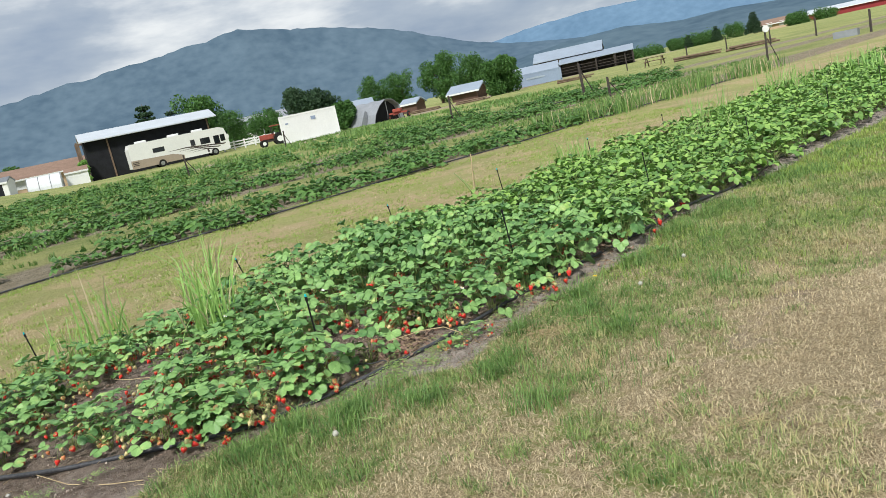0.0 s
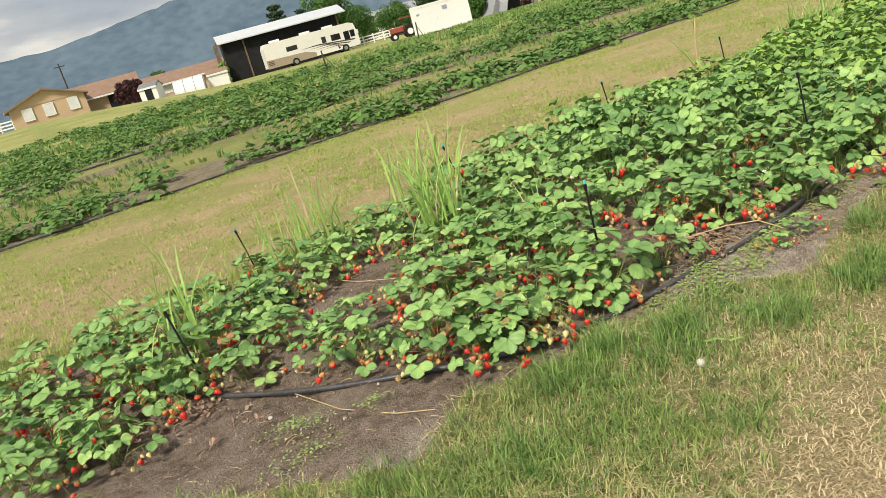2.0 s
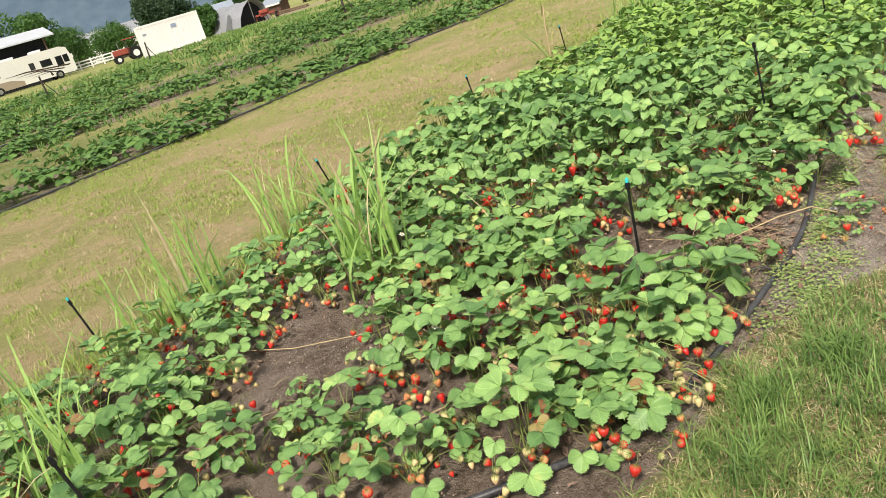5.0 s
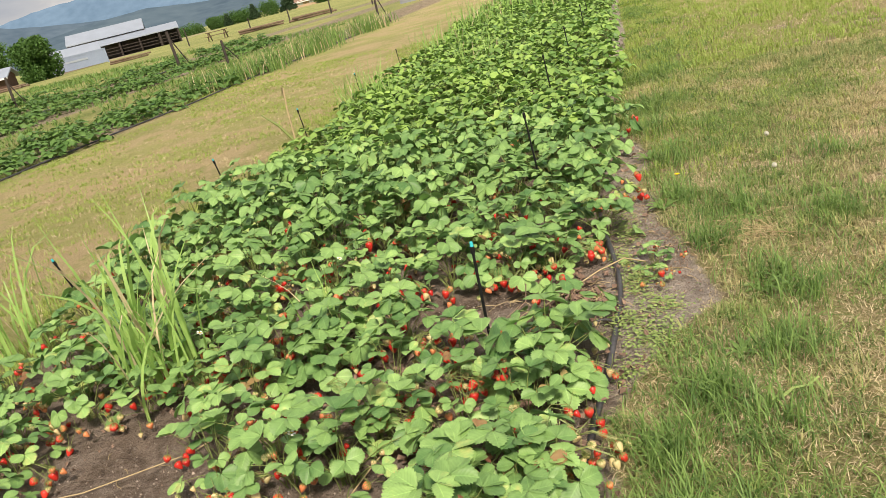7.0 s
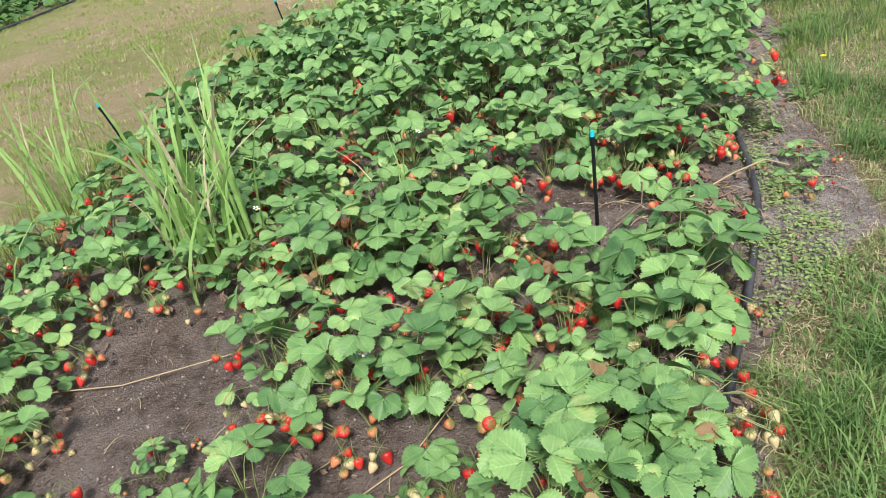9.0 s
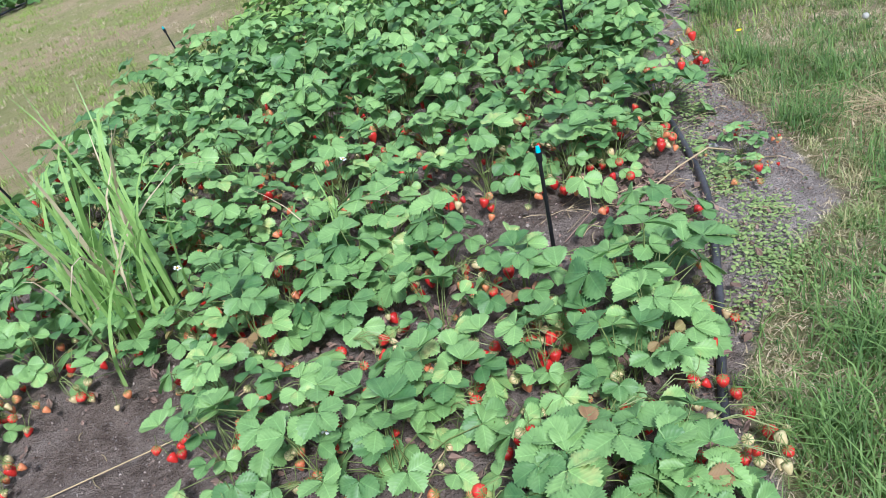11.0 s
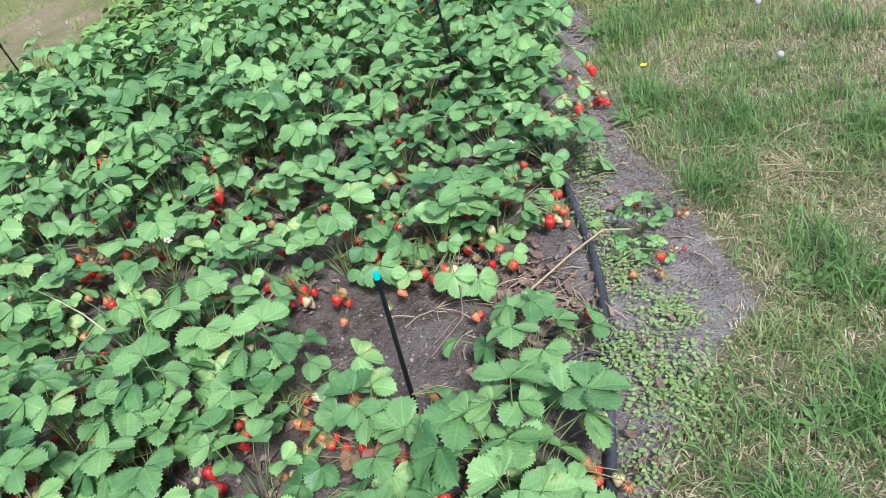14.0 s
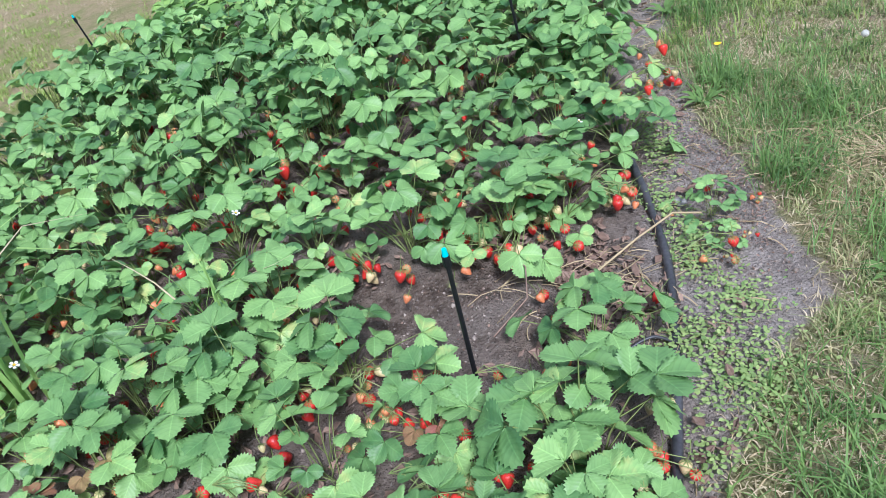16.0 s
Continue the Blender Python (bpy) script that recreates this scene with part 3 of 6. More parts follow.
def flower_mesh():
    V, F, I = [], [], []
    for k in range(5):
        a = 2 * math.pi * k / 5
        o = len(V)
        for da, q, z in ((0, 0.002, 0), (-0.5, 0.008, 0.001), (-0.3, 0.013, 0.002), (0.3, 0.013, 0.002), (0.5, 0.008, 0.001)):
            V.append((q * math.cos(a + da), q * math.sin(a + da), z))
        F.append((o, o + 1, o + 2, o + 3, o + 4))
        I.append(0)
    o = len(V)
    V += [(0.004 * math.cos(k), 0.004 * math.sin(k), 0.003) for k in range(6)]
    F.append(tuple(range(o, o + 6)))
    I.append(1)
    v, f = sweep([(0, 0, 0), (0.01, 0, -0.05), (0.02, 0, -0.12)], [0.001] * 3, 3)
    o = len(V)
    V += [tuple(p) for p in v]
    F += [tuple(i + o for i in q) for q in f]
    I += [2] * len(f)
    return mesh_from("flower", V, F, [M_PETAL, M_YELLOW, M_STEM], I)


FLOWER = flower_mesh()


def strawberry_plant(seed, leaves, reds, pales):
    """One plant: a rosette of stalked leaves with trusses of fruit lying at its skirt."""
    r = random.Random(seed)
    e = thing("strawberry_plant", Matrix(), "bushy green strawberry plant with red and pale fruit" if reds else "tall leafy green strawberry plant in the dense stretch", "strawberry plant", "strawberry bed")
    for k in range(leaves):
        out = k / leaves
        ring = 0 if out < 0.24 else 1 if out < 0.6 else 2
        ob = new("leaf", r.choice(OLD_LEAVES) if ring and r.random() < (0.025 if reds else 0.008) else r.choice(RINGS[ring]))
        ob.parent = e
        s = r.uniform(0.78, 1.15)
        ob.matrix_basis = Matrix.Translation((r.uniform(-0.03, 0.03), r.uniform(-0.03, 0.03), 0)) @ Matrix.Rotation(2.4 * k + r.uniform(-0.35, 0.35), 4, "Z") @ Matrix.Rotation(radians(r.uniform(-7, 7)), 4, "X") @ Matrix.Diagonal((s, s, s, 1))
    a0 = r.uniform(0, 6.3)
    for k in range(reds + pales):
        ob = new("berry", r.choice(CAPPED_RED if k < reds else CAPPED_PALE))
        ob.parent = e
        a = a0 + r.choice((0, 1.6, 3.1, 4.6)) + r.uniform(-0.22, 0.22)
        d, h = r.uniform(0.16, 0.26), r.uniform(0.03, 0.1)
        ob.matrix_basis = Matrix.Translation((d * math.cos(a), d * math.sin(a), h)) @ Matrix.Rotation(r.uniform(0, 6.3), 4, "Z") @ Matrix.Rotation(radians(r.uniform(-60, 60)), 4, "X")
    return e


PLANTS = [strawberry_plant(k, n, a, b) for k, n, a, b in ((1, 17, 8, 5), (2, 19, 7, 5), (3, 15, 9, 6), (4, 21, 5, 3), (5, 16, 8, 6), (6, 19, 7, 5), (7, 22, 0, 2), (8, 23, 0, 0))]


def canopy_mesh(seed, leaves, teeth=3, size=(0.055, 0.08)):
    """A whole plant's foliage in one light mesh."""
    r = random.Random(seed)
    P = []
    for k in range(leaves):
        out = k / leaves
        m = Matrix.Rotation(2.4 * k + r.uniform(-0.4, 0.4), 4, "Z")
        for v, f, i, q in rosette_leaf(r, 0 if out < 0.24 else 1 if out < 0.6 else 2, teeth, r.uniform(*size)):
            P.append((turn(v, m), f, i, q))
    return joined("foliage", P, [M_CANOPY, M_STEM])


BARE = ((-0.84, 1.62, 0.30, 0.34), (-1.12, 1.42, 0.24, 0.36), (0.05, 0.58, 0.24, 0.34), (-2.0, 0.42, 0.62, 0.72), (0.13, 0.2, 0.16, 0.2), (-1.1, 0.78, 0.13, 0.2))


def bare(u, v):
    return any(((u - a) / c) ** 2 + ((v - b) / d) ** 2 < 1 for a, b, c, d in BARE)


def bed_spots(u0, u1, gap):
    spots = []
    u = u0
    while u < u1:
        v = max(0.08 if u > 0.8 else 0.22, edge_v(u) + 0.15)
        while v < 2.75:
            uu, vv = u + rnd.uniform(-0.09, 0.09), v + rnd.uniform(-0.08, 0.08)
            if not bare(uu, vv):
                spots.append((uu, vv))
            v += gap
        u += gap
    return spots


def lushness(u, v):
    """The plants stand taller from about a metre along."""
    return 1.0 + 0.30 * max(0, min(1, (u - 0.75 + 0.2 * v) / 0.6)) * (0.7 + 0.3 * max(0, min(1, (v - 0.3) / 0.8)))


used = set()


def set_plant(k, u, v, s, zs=1.0):
    m = BED @ Matrix.Translation((u, v, relief(u, v))) @ Matrix.Rotation(rnd.uniform(0, 6.28), 4, "Z") @ Matrix.Diagonal((s, s, s * zs, 1))
    if k in used:
        return copy_thing(PLANTS[k], m)
    used.add(k)
    PLANTS[k].matrix_basis = m
    return PLANTS[k]


NEAR_END = 2.6
for u, v in bed_spots(-2.8, NEAR_END, 0.265):
    k = rnd.choice((0, 1, 2, 2, 4, 5, 0, 4) if u < -0.35 else (0, 1, 3, 3, 5, 3, 1) if u < 0.8 else (3, 6, 7, 7, 6, 1))
    set_plant(k, u, v, rnd.uniform(0.88, 1.12) * lushness(u, v) ** 0.5, rnd.uniform(0.9, 1.1) * lushness(u, v))
# single plants: one large-leaved at the bed's rim, young ones in the bare soil
for k, u, v, s in ((7, -0.44, 0.25, 1.25), (2, -0.7, 0.3, 1.05), (2, -0.74, 0.75, 1.05), (4, -1.19, 1.4, 0.5), (2, -1.16, 0.68, 0.6), (4, 0.42, -0.14, 0.6), (4, 0.27, -0.13, 0.4), (5, -1.02, 0.42, 0.85), (0, -1.06, 0.2, 0.8), (1, -1.38, 0.98, 0.6), (0, -1.38, 1.24, 0.6), (2, -1.34, 0.72, 0.6)):
    p = set_plant(k, u, v, s)
    if s < 0.6:
        tagged(p, "small young strawberry plant alone in bare soil")
for u, v, h in ((-0.93, 0.93, 0.17), (-0.2, 1.62, 0.2), (0.35, 1.2, 0.21), (0.72, 0.2, 0.19)):
    fl = new("strawberry_flower", FLOWER)
    fl.matrix_basis = BED @ Matrix.Translation((u, v, relief(u, v) + h)) @ Matrix.Rotation(0.5, 4, "X")
    tagged(fl, "white five-petalled strawberry flower on a thin stalk", "flower", "strawberry flowers")


# ---- the farther beds ----
def merged_rows(name, spots, variants, mats, label, category):
    """Many plants nobody could count, joined into one mesh."""
    VV, FF, II, n = [], [], [], 0
    data = []
    for me in variants:
        v = np.empty(len(me.vertices) * 3, np.float32)
        me.vertices.foreach_get("co", v)
        f = np.empty(len(me.polygons) * 3, np.int32)
        me.polygons.foreach_get("vertices", f)
        i = np.empty(len(me.polygons), np.int32)
        me.polygons.foreach_get("material_index", i)
        data.append((v.reshape(-1, 3), f.reshape(-1, 3), i))
    for u, v, s, h in spots:
        a, f, i = data[rnd.randrange(len(data))]
        t = rnd.uniform(0, 6.28)
        c, q = math.cos(t) * s, math.sin(t) * s
        VV.append(np.stack([a[:, 0] * c - a[:, 1] * q + u, a[:, 0] * q + a[:, 1] * c + v, a[:, 2] * h], 1))
        FF.append(f + n)
        II.append(i)
        n += len(a)
    me = raw_mesh(name, np.concatenate(VV), np.concatenate(FF), mats, np.concatenate(II))
    ob = new(name, me)
    ob.matrix_basis = BED
    return tagged(ob, label, category, kind="stuff")


FAR_CANOPY = [canopy_mesh(300 + k, 20, 3, (0.045, 0.068)) for k in range(5)]
LOW = [canopy_mesh(400 + k, 11, 2, (0.08, 0.12)) for k in range(4)]
spots = []
for u, v in bed_spots(NEAR_END, 26, 0.3):
    k = rnd.uniform(0.85, 1.12) * lushness(u, v)
    spots.append((u, v, k, k * rnd.uniform(1.0, 1.35)))
merged_rows("strawberry_row", spots, FAR_CANOPY, [M_CANOPY, M_STEM], "leafy strawberry plants filling the bed's far stretch", "crop row")
BEDS = ((10.0, 1.2, -9, 16, 0.42), (16.2, 1.1, -10, 30, 0.46), (21.6, 1.1, -12, 40, 0.5), (27, 1.2, -16, 28, 0.6), (32.5, 1.4, -20, 24, 0.7), (39, 1.8, -24, 20, 0.9), (47, 2.0, -28, 18, 1.0), (56, 2.2, -30, 16, 1.2))


def far_bed_spots(c0, half, u0, u1, gap):
    out = []
    u = u0
    while u < u1:
        v = -half
        while v < half:
            uu = u + rnd.uniform(-0.4, 0.4) * gap
            vv = c0 - 0.06 * uu + v + rnd.uniform(-0.4, 0.4) * gap
            if fbm(uu + 31, vv, 0.45) > -0.12 and abs(v + rnd.uniform(-0.2, 0.2)) < half:
                s = rnd.uniform(0.9, 1.45) * (gap / 0.42) ** 0.6
                out.append((uu, vv, s, s * rnd.uniform(0.8, 1.1)))
            v += gap
        u += gap
    return out


for k, bed in enumerate(BEDS):
    merged_rows("strawberry_row", far_bed_spots(*bed), LOW, [M_FIELD, M_STEM], "low row of leafy crop plants beyond the mown aisle", "crop row")


# ---- grass ----
LIE_U, LIE_V = np.arange(-6, 13, 0.08), np.arange(-4, 9.1, 0.08)
LIE = np.array([[relief(a, b) for b in LIE_V] for a in LIE_U])


def lie(spots):
    """Ground heights under many spots at once, from a fine grid; the sheet is level farther out."""
    a, b = np.clip((spots[:, 0] + 6) / 0.08, 0, len(LIE_U) - 1.01), np.clip((spots[:, 1] + 4) / 0.08, 0, len(LIE_V) - 1.01)
    i, j = a.astype(int), b.astype(int)
    p, q = a - i, b - j
    z = LIE[i, j] * (1 - p) * (1 - q) + LIE[i + 1, j] * p * (1 - q) + LIE[i, j + 1] * (1 - p) * q + LIE[i + 1, j + 1] * p * q
    out = (spots[:, 0] > 12.9) | (spots[:, 1] > 9) | (spots[:, 0] < -6) | (spots[:, 1] < -4)
    if out.any():
        z[out] = [relief(u, v) for u, v in spots[out]]
    return z


def blades(spots, h0, h1, wide, bend, seed):
    """Blades of two segments each at (u, v) spots."""
    g = np.random.default_rng(seed)
    n = len(spots)
    P = np.zeros((n, 3))
    P[:, :2] = spots
    P[:, 2] = lie(spots) - 0.004
    t, h = g.uniform(0, 2 * np.pi, n), g.uniform(h0, h1, n)
    w = wide * g.uniform(0.6, 1.2, n)
    d = np.stack([np.cos(t), np.sin(t), np.zeros(n)], 1)
    s = np.stack([-np.sin(t), np.cos(t), np.zeros(n)], 1)
    k = (bend * g.uniform(0.1, 1.0, n))[:, None]
    up = np.array([0, 0, 1.0])
    m1 = P + up * (h * 0.55)[:, None] + d * k * (h * 0.3)[:, None]
    tip = P + up * (h * (1 - 0.35 * k[:, 0]))[:, None] + d * k * h[:, None]
    V = np.stack([P - s * w[:, None] / 2, P + s * w[:, None] / 2, m1 - s * w[:, None] * 0.4, m1 + s * w[:, None] * 0.4, tip], 1).reshape(-1, 3)
    b = np.arange(n)[:, None, None] * 5
    F = (b + np.array([(0, 1, 3), (0, 3, 2), (2, 3, 4)])[None]).reshape(-1, 3)
    return V, F


def tufts(u0, u1, v0, v1, density, per, keep, seed, spread=0.022):
    g = np.random.default_rng(seed)
    n = int((u1 - u0) * (v1 - v0) * density / per)
    pts = np.stack([g.uniform(u0, u1, n), g.uniform(v0, v1, n)], 1)
    pts = np.array([p for p in pts if keep(p[0], p[1], g)])
    pts = np.repeat(pts, per, 0)
    return pts + g.normal(0, spread, pts.shape)


def turf(name, u0, u1, v0, v1, density, h0, h1, wide, material, label, keep, seed, bend=0.9, per=9, spread=0.022):
    V, F = blades(tufts(u0, u1, v0, v1, density, per, keep, seed, spread), h0, h1, wide, bend, seed + 1)
    ob = new(name, raw_mesh(name, V, F, [material]))
    ob.matrix_basis = BED
    tagged(ob, label, "grass", kind="stuff")


def verge(u, v):
    """How near the lawn is to the watered bed: 1 at its edge, 0 a metre or so off."""
    return math.exp(-((max(0.0, edge_v(u) - v)) / (0.75 + 1.1 * min(1, max(0, (u - 1) / 2)))) ** 2)


def sward(u, v):
    """Where the lawn keeps its green: clumps and drifts, thicker by the bed."""
    return fbm(u + 5, v, 0.9, 4) + 0.5 * fbm(u, v + 3, 4.0, 3) + (0.5 + 0.6 * min(1, max(0, (u - 1.2) / 1.5))) * verge(u, v)


def lawn_keep(u, v, g):
    return v < edge_v(u) - 0.02 and g.random() < 0.22 + 1.1 * sward(u, v)


def rim_keep(u, v, g):
    e = edge_v(u)
    return v < e - 0.02 and g.random() < math.exp(-((e - v) / 0.65) ** 2) * (0.35 + 1.4 * fbm(u, v + 8, 2.0))


def dry_keep(u, v, g):
    return v < edge_v(u) and g.random() < 0.9 - 0.7 * sward(u, v)


turf("lawn_grass", -3.4, 4.5, -3.3, 0.5, 9500, 0.018, 0.065, 0.0038, M_GRASS, "short patchy green and straw-coloured mown grass", lawn_keep, 21, 1.9, 14, 0.017)
turf("lawn_grass", 4.5, 20, -7, -0.1, 1900, 0.03, 0.08, 0.006, M_YOUNG, "mown grass farther along the bed", lawn_keep, 22, 1.4)
turf("rim_grass", -2.6, 12, -1.5, 0.6, 4200, 0.03, 0.10, 0.004, M_GREEN, "lush green grass fringing the bare strip", rim_keep, 23, 1.6, 12, 0.03)
turf("dry_thatch", -3.4, 4.5, -3.3, 0.5, 10000, 0.006, 0.028, 0.0034, M_STRAW, "dry straw-coloured thatch among the mown grass", dry_keep, 24, 3.0, 4, 0.035)
turf("dry_thatch", 4.5, 14, -6, -0.3, 900, 0.01, 0.04, 0.006, M_STRAW, "dry thatch in the grass farther along the bed", dry_keep, 34, 3.0, 4, 0.05)
turf("aisle_grass", -7, 14, 2.8, 8.9, 1300, 0.02, 0.06, 0.006, M_YOUNG, "mown yellowing grass between the beds", lambda u, v, g: g.random() < 0.3 + 1.5 * fbm(u, v, 0.6, 4) + 0.5 * max(0, (v - 6) / 2) + 0.6 * math.exp(-((v - 2.95) / 0.5) ** 2), 25, 1.5)
turf("aisle_grass", -6, 8, 2.75, 3.9, 2200, 0.03, 0.10, 0.004, M_YOUNG, "bright yellow-green grass along the bed's far edge", lambda u, v, g: g.random() < math.exp(-((v - 2.9) / 0.5) ** 2) * (0.6 + 0.8 * fbm(u, v, 1.1)), 35, 1.4)
turf("rim_grass", 1.6, 5.0, -2.2, -0.05, 2600, 0.025, 0.075, 0.0045, M_YOUNG, "fresh yellow-green grass beside the bed", lambda u, v, g: v < edge_v(u) - 0.02 and g.random() < verge(u, v) * (0.5 + 1.2 * fbm(u, v, 1.3)), 36, 1.6)
turf("aisle_straw", -7, 12, 2.9, 7.6, 420, 0.01, 0.05, 0.005, M_STRAW, "dry straw-coloured grass between the beds", lambda u, v, g: g.random() < 0.9 - abs(v - 4.9) / 3.2, 26, 2.0)
turf("headland_grass", -5.2, -2.5, -0.5, 3.6, 2600, 0.03, 0.09, 0.004, M_GRASS, "mown grass at the end of the bed", lambda u, v, g: soil_cover(u, v) < 0.4 and v > edge_v(u), 27)
turf("far_grass", -12, 34, 11.4, 24, 130, 0.06, 0.16, 0.02, M_GREEN, "rough green grass between the farther beds", lambda u, v, g: g.random() < 0.5 + fbm(u, v, 0.5), 28)
turf("far_grass", -20, 45, 24, 60, 22, 0.12, 0.35, 0.06, M_GREEN, "rough green and yellow grass across the far field", lambda u, v, g: g.random() < 0.5 + fbm(u, v, 0.2), 29, 0.9, 9, 0.15)


# tussocks of longer grass on the verge
g_ = np.random.default_rng(77)
tuss = []
for u, v, s, n in ((0.56, -0.38, 0.10, 260), (0.22, -0.54, 0.11, 200), (0.95, -0.57, 0.09, 170), (-0.35, -0.5, 0.12, 230), (-0.62, -0.24, 0.10, 240), (-0.86, -0.09, 0.10, 240), (-0.75, -0.38, 0.12, 160), (1.25, -0.3, 0.12, 220), (1.9, -0.35, 0.15, 260), (0.05, -0.62, 0.12, 200), (2.6, -0.3, 0.2, 320), (-1.15, -0.14, 0.12, 200), (-1.5, -0.35, 0.15, 170), (3.4, -0.3, 0.25, 380), (0.75, -0.9, 0.12, 160), (1.6, -1.1, 0.15, 200), (4.6, -0.4, 0.3, 420), (-0.2, -1.1, 0.14, 160)):
    tuss.append(np.stack([g_.normal(u, s * 0.6, n), g_.normal(v, s * 0.5, n)], 1))
V, F = blades(np.concatenate(tuss), 0.05, 0.15, 0.0042, 1.5, 78)
ob = new("tussock_grass", raw_mesh("tussock_grass", V, F, [M_GREEN]))
ob.matrix_basis = BED
tagged(ob, "lush green grass tussocks along the bare strip", "grass", kind="stuff")


# ---- bearings from the walk's start ----
def far_at(az, d, z=None, face=None):
    """A pose at bearing az (degrees clockwise from ahead) and d metres off, its front (-y) turned to face the walk unless face gives a turn."""
    x, y = d * math.sin(radians(az)), d * math.cos(radians(az))
    q = BED.inverted() @ Vector((x, y, 0))
    return Matrix.Translation((x, y, relief(q.x, q.y) if z is None else z)) @ Matrix.Rotation(radians(-az if face is None else face), 4, "Z")


# ---- mountains ----
def mountain(name, ridge, d, depth, colour, colour2, label, seed):
    """A wooded range: a crest line by bearing and height, falling to the plain, with gullies and spurs."""
    az = np.arange(ridge[0][0], ridge[-1][0] + 0.01, 0.45)
    crest = np.interp(az, [a for a, _ in ridge], [e for _, e in ridge])
    rows = 22
    V = []
    for i, a in enumerate(az):
        h = d * math.tan(radians(crest[i]))
        for j in range(rows):
            s = j / (rows - 1)
            r = d - depth * (1 - s)
            z = h * s ** 1.15
            if j == rows - 1:
                z = h + h * 0.02 * noise.fractal(Vector((a * 1.3, seed, 0.5)), 1.0, 2.0, 4)
            V.append((r * math.sin(radians(a)), r * math.cos(radians(a)), z - 1.0))
    n = len(az)
    F = [(i * rows + j, (i + 1) * rows + j, (i + 1) * rows + j + 1, i * rows + j + 1) for i in range(n - 1) for j in range(rows - 1)]
    # distance haze is mixed into the forest's base colour as blue
    mm = mat(name + "_hazed_forest", colour, 1.0, 0, 0.08, 0.005, 0.03, 0.0, 0.0, second=colour2)
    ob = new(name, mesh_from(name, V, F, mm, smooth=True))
    tagged(ob, label, "mountain", kind="structure")


# each range's blue carries the haze painted over its woods
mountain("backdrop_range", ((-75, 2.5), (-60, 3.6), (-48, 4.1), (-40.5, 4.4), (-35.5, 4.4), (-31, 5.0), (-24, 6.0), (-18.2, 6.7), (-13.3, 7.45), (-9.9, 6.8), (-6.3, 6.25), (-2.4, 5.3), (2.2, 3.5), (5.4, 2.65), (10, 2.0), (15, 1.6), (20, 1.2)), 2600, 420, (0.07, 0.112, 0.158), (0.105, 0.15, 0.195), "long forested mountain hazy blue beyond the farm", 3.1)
mountain("backdrop_range", ((-5, 0.8), (2, 2.4), (4.2, 2.95), (7.6, 3.4), (11.7, 3.65), (15.5, 3.5), (21, 2.8), (28, 2.4), (36, 2.9), (46, 2.2), (60, 1.5)), 3600, 350, (0.105, 0.18, 0.275), (0.13, 0.21, 0.305), "distant mountain tinted pale haze blue behind the nearer range", 8.4)
mountain("backdrop_range", ((4, 1.2), (9.4, 1.9), (13.4, 2.05), (17.2, 1.6), (20.8, 1.7), (26, 1.3), (34, 1.5), (48, 1.2), (60, 0.8)), 1900, 300, (0.065, 0.105, 0.145), (0.10, 0.145, 0.18), "low wooded ridge tinted blue for haze across the valley", 5.7)


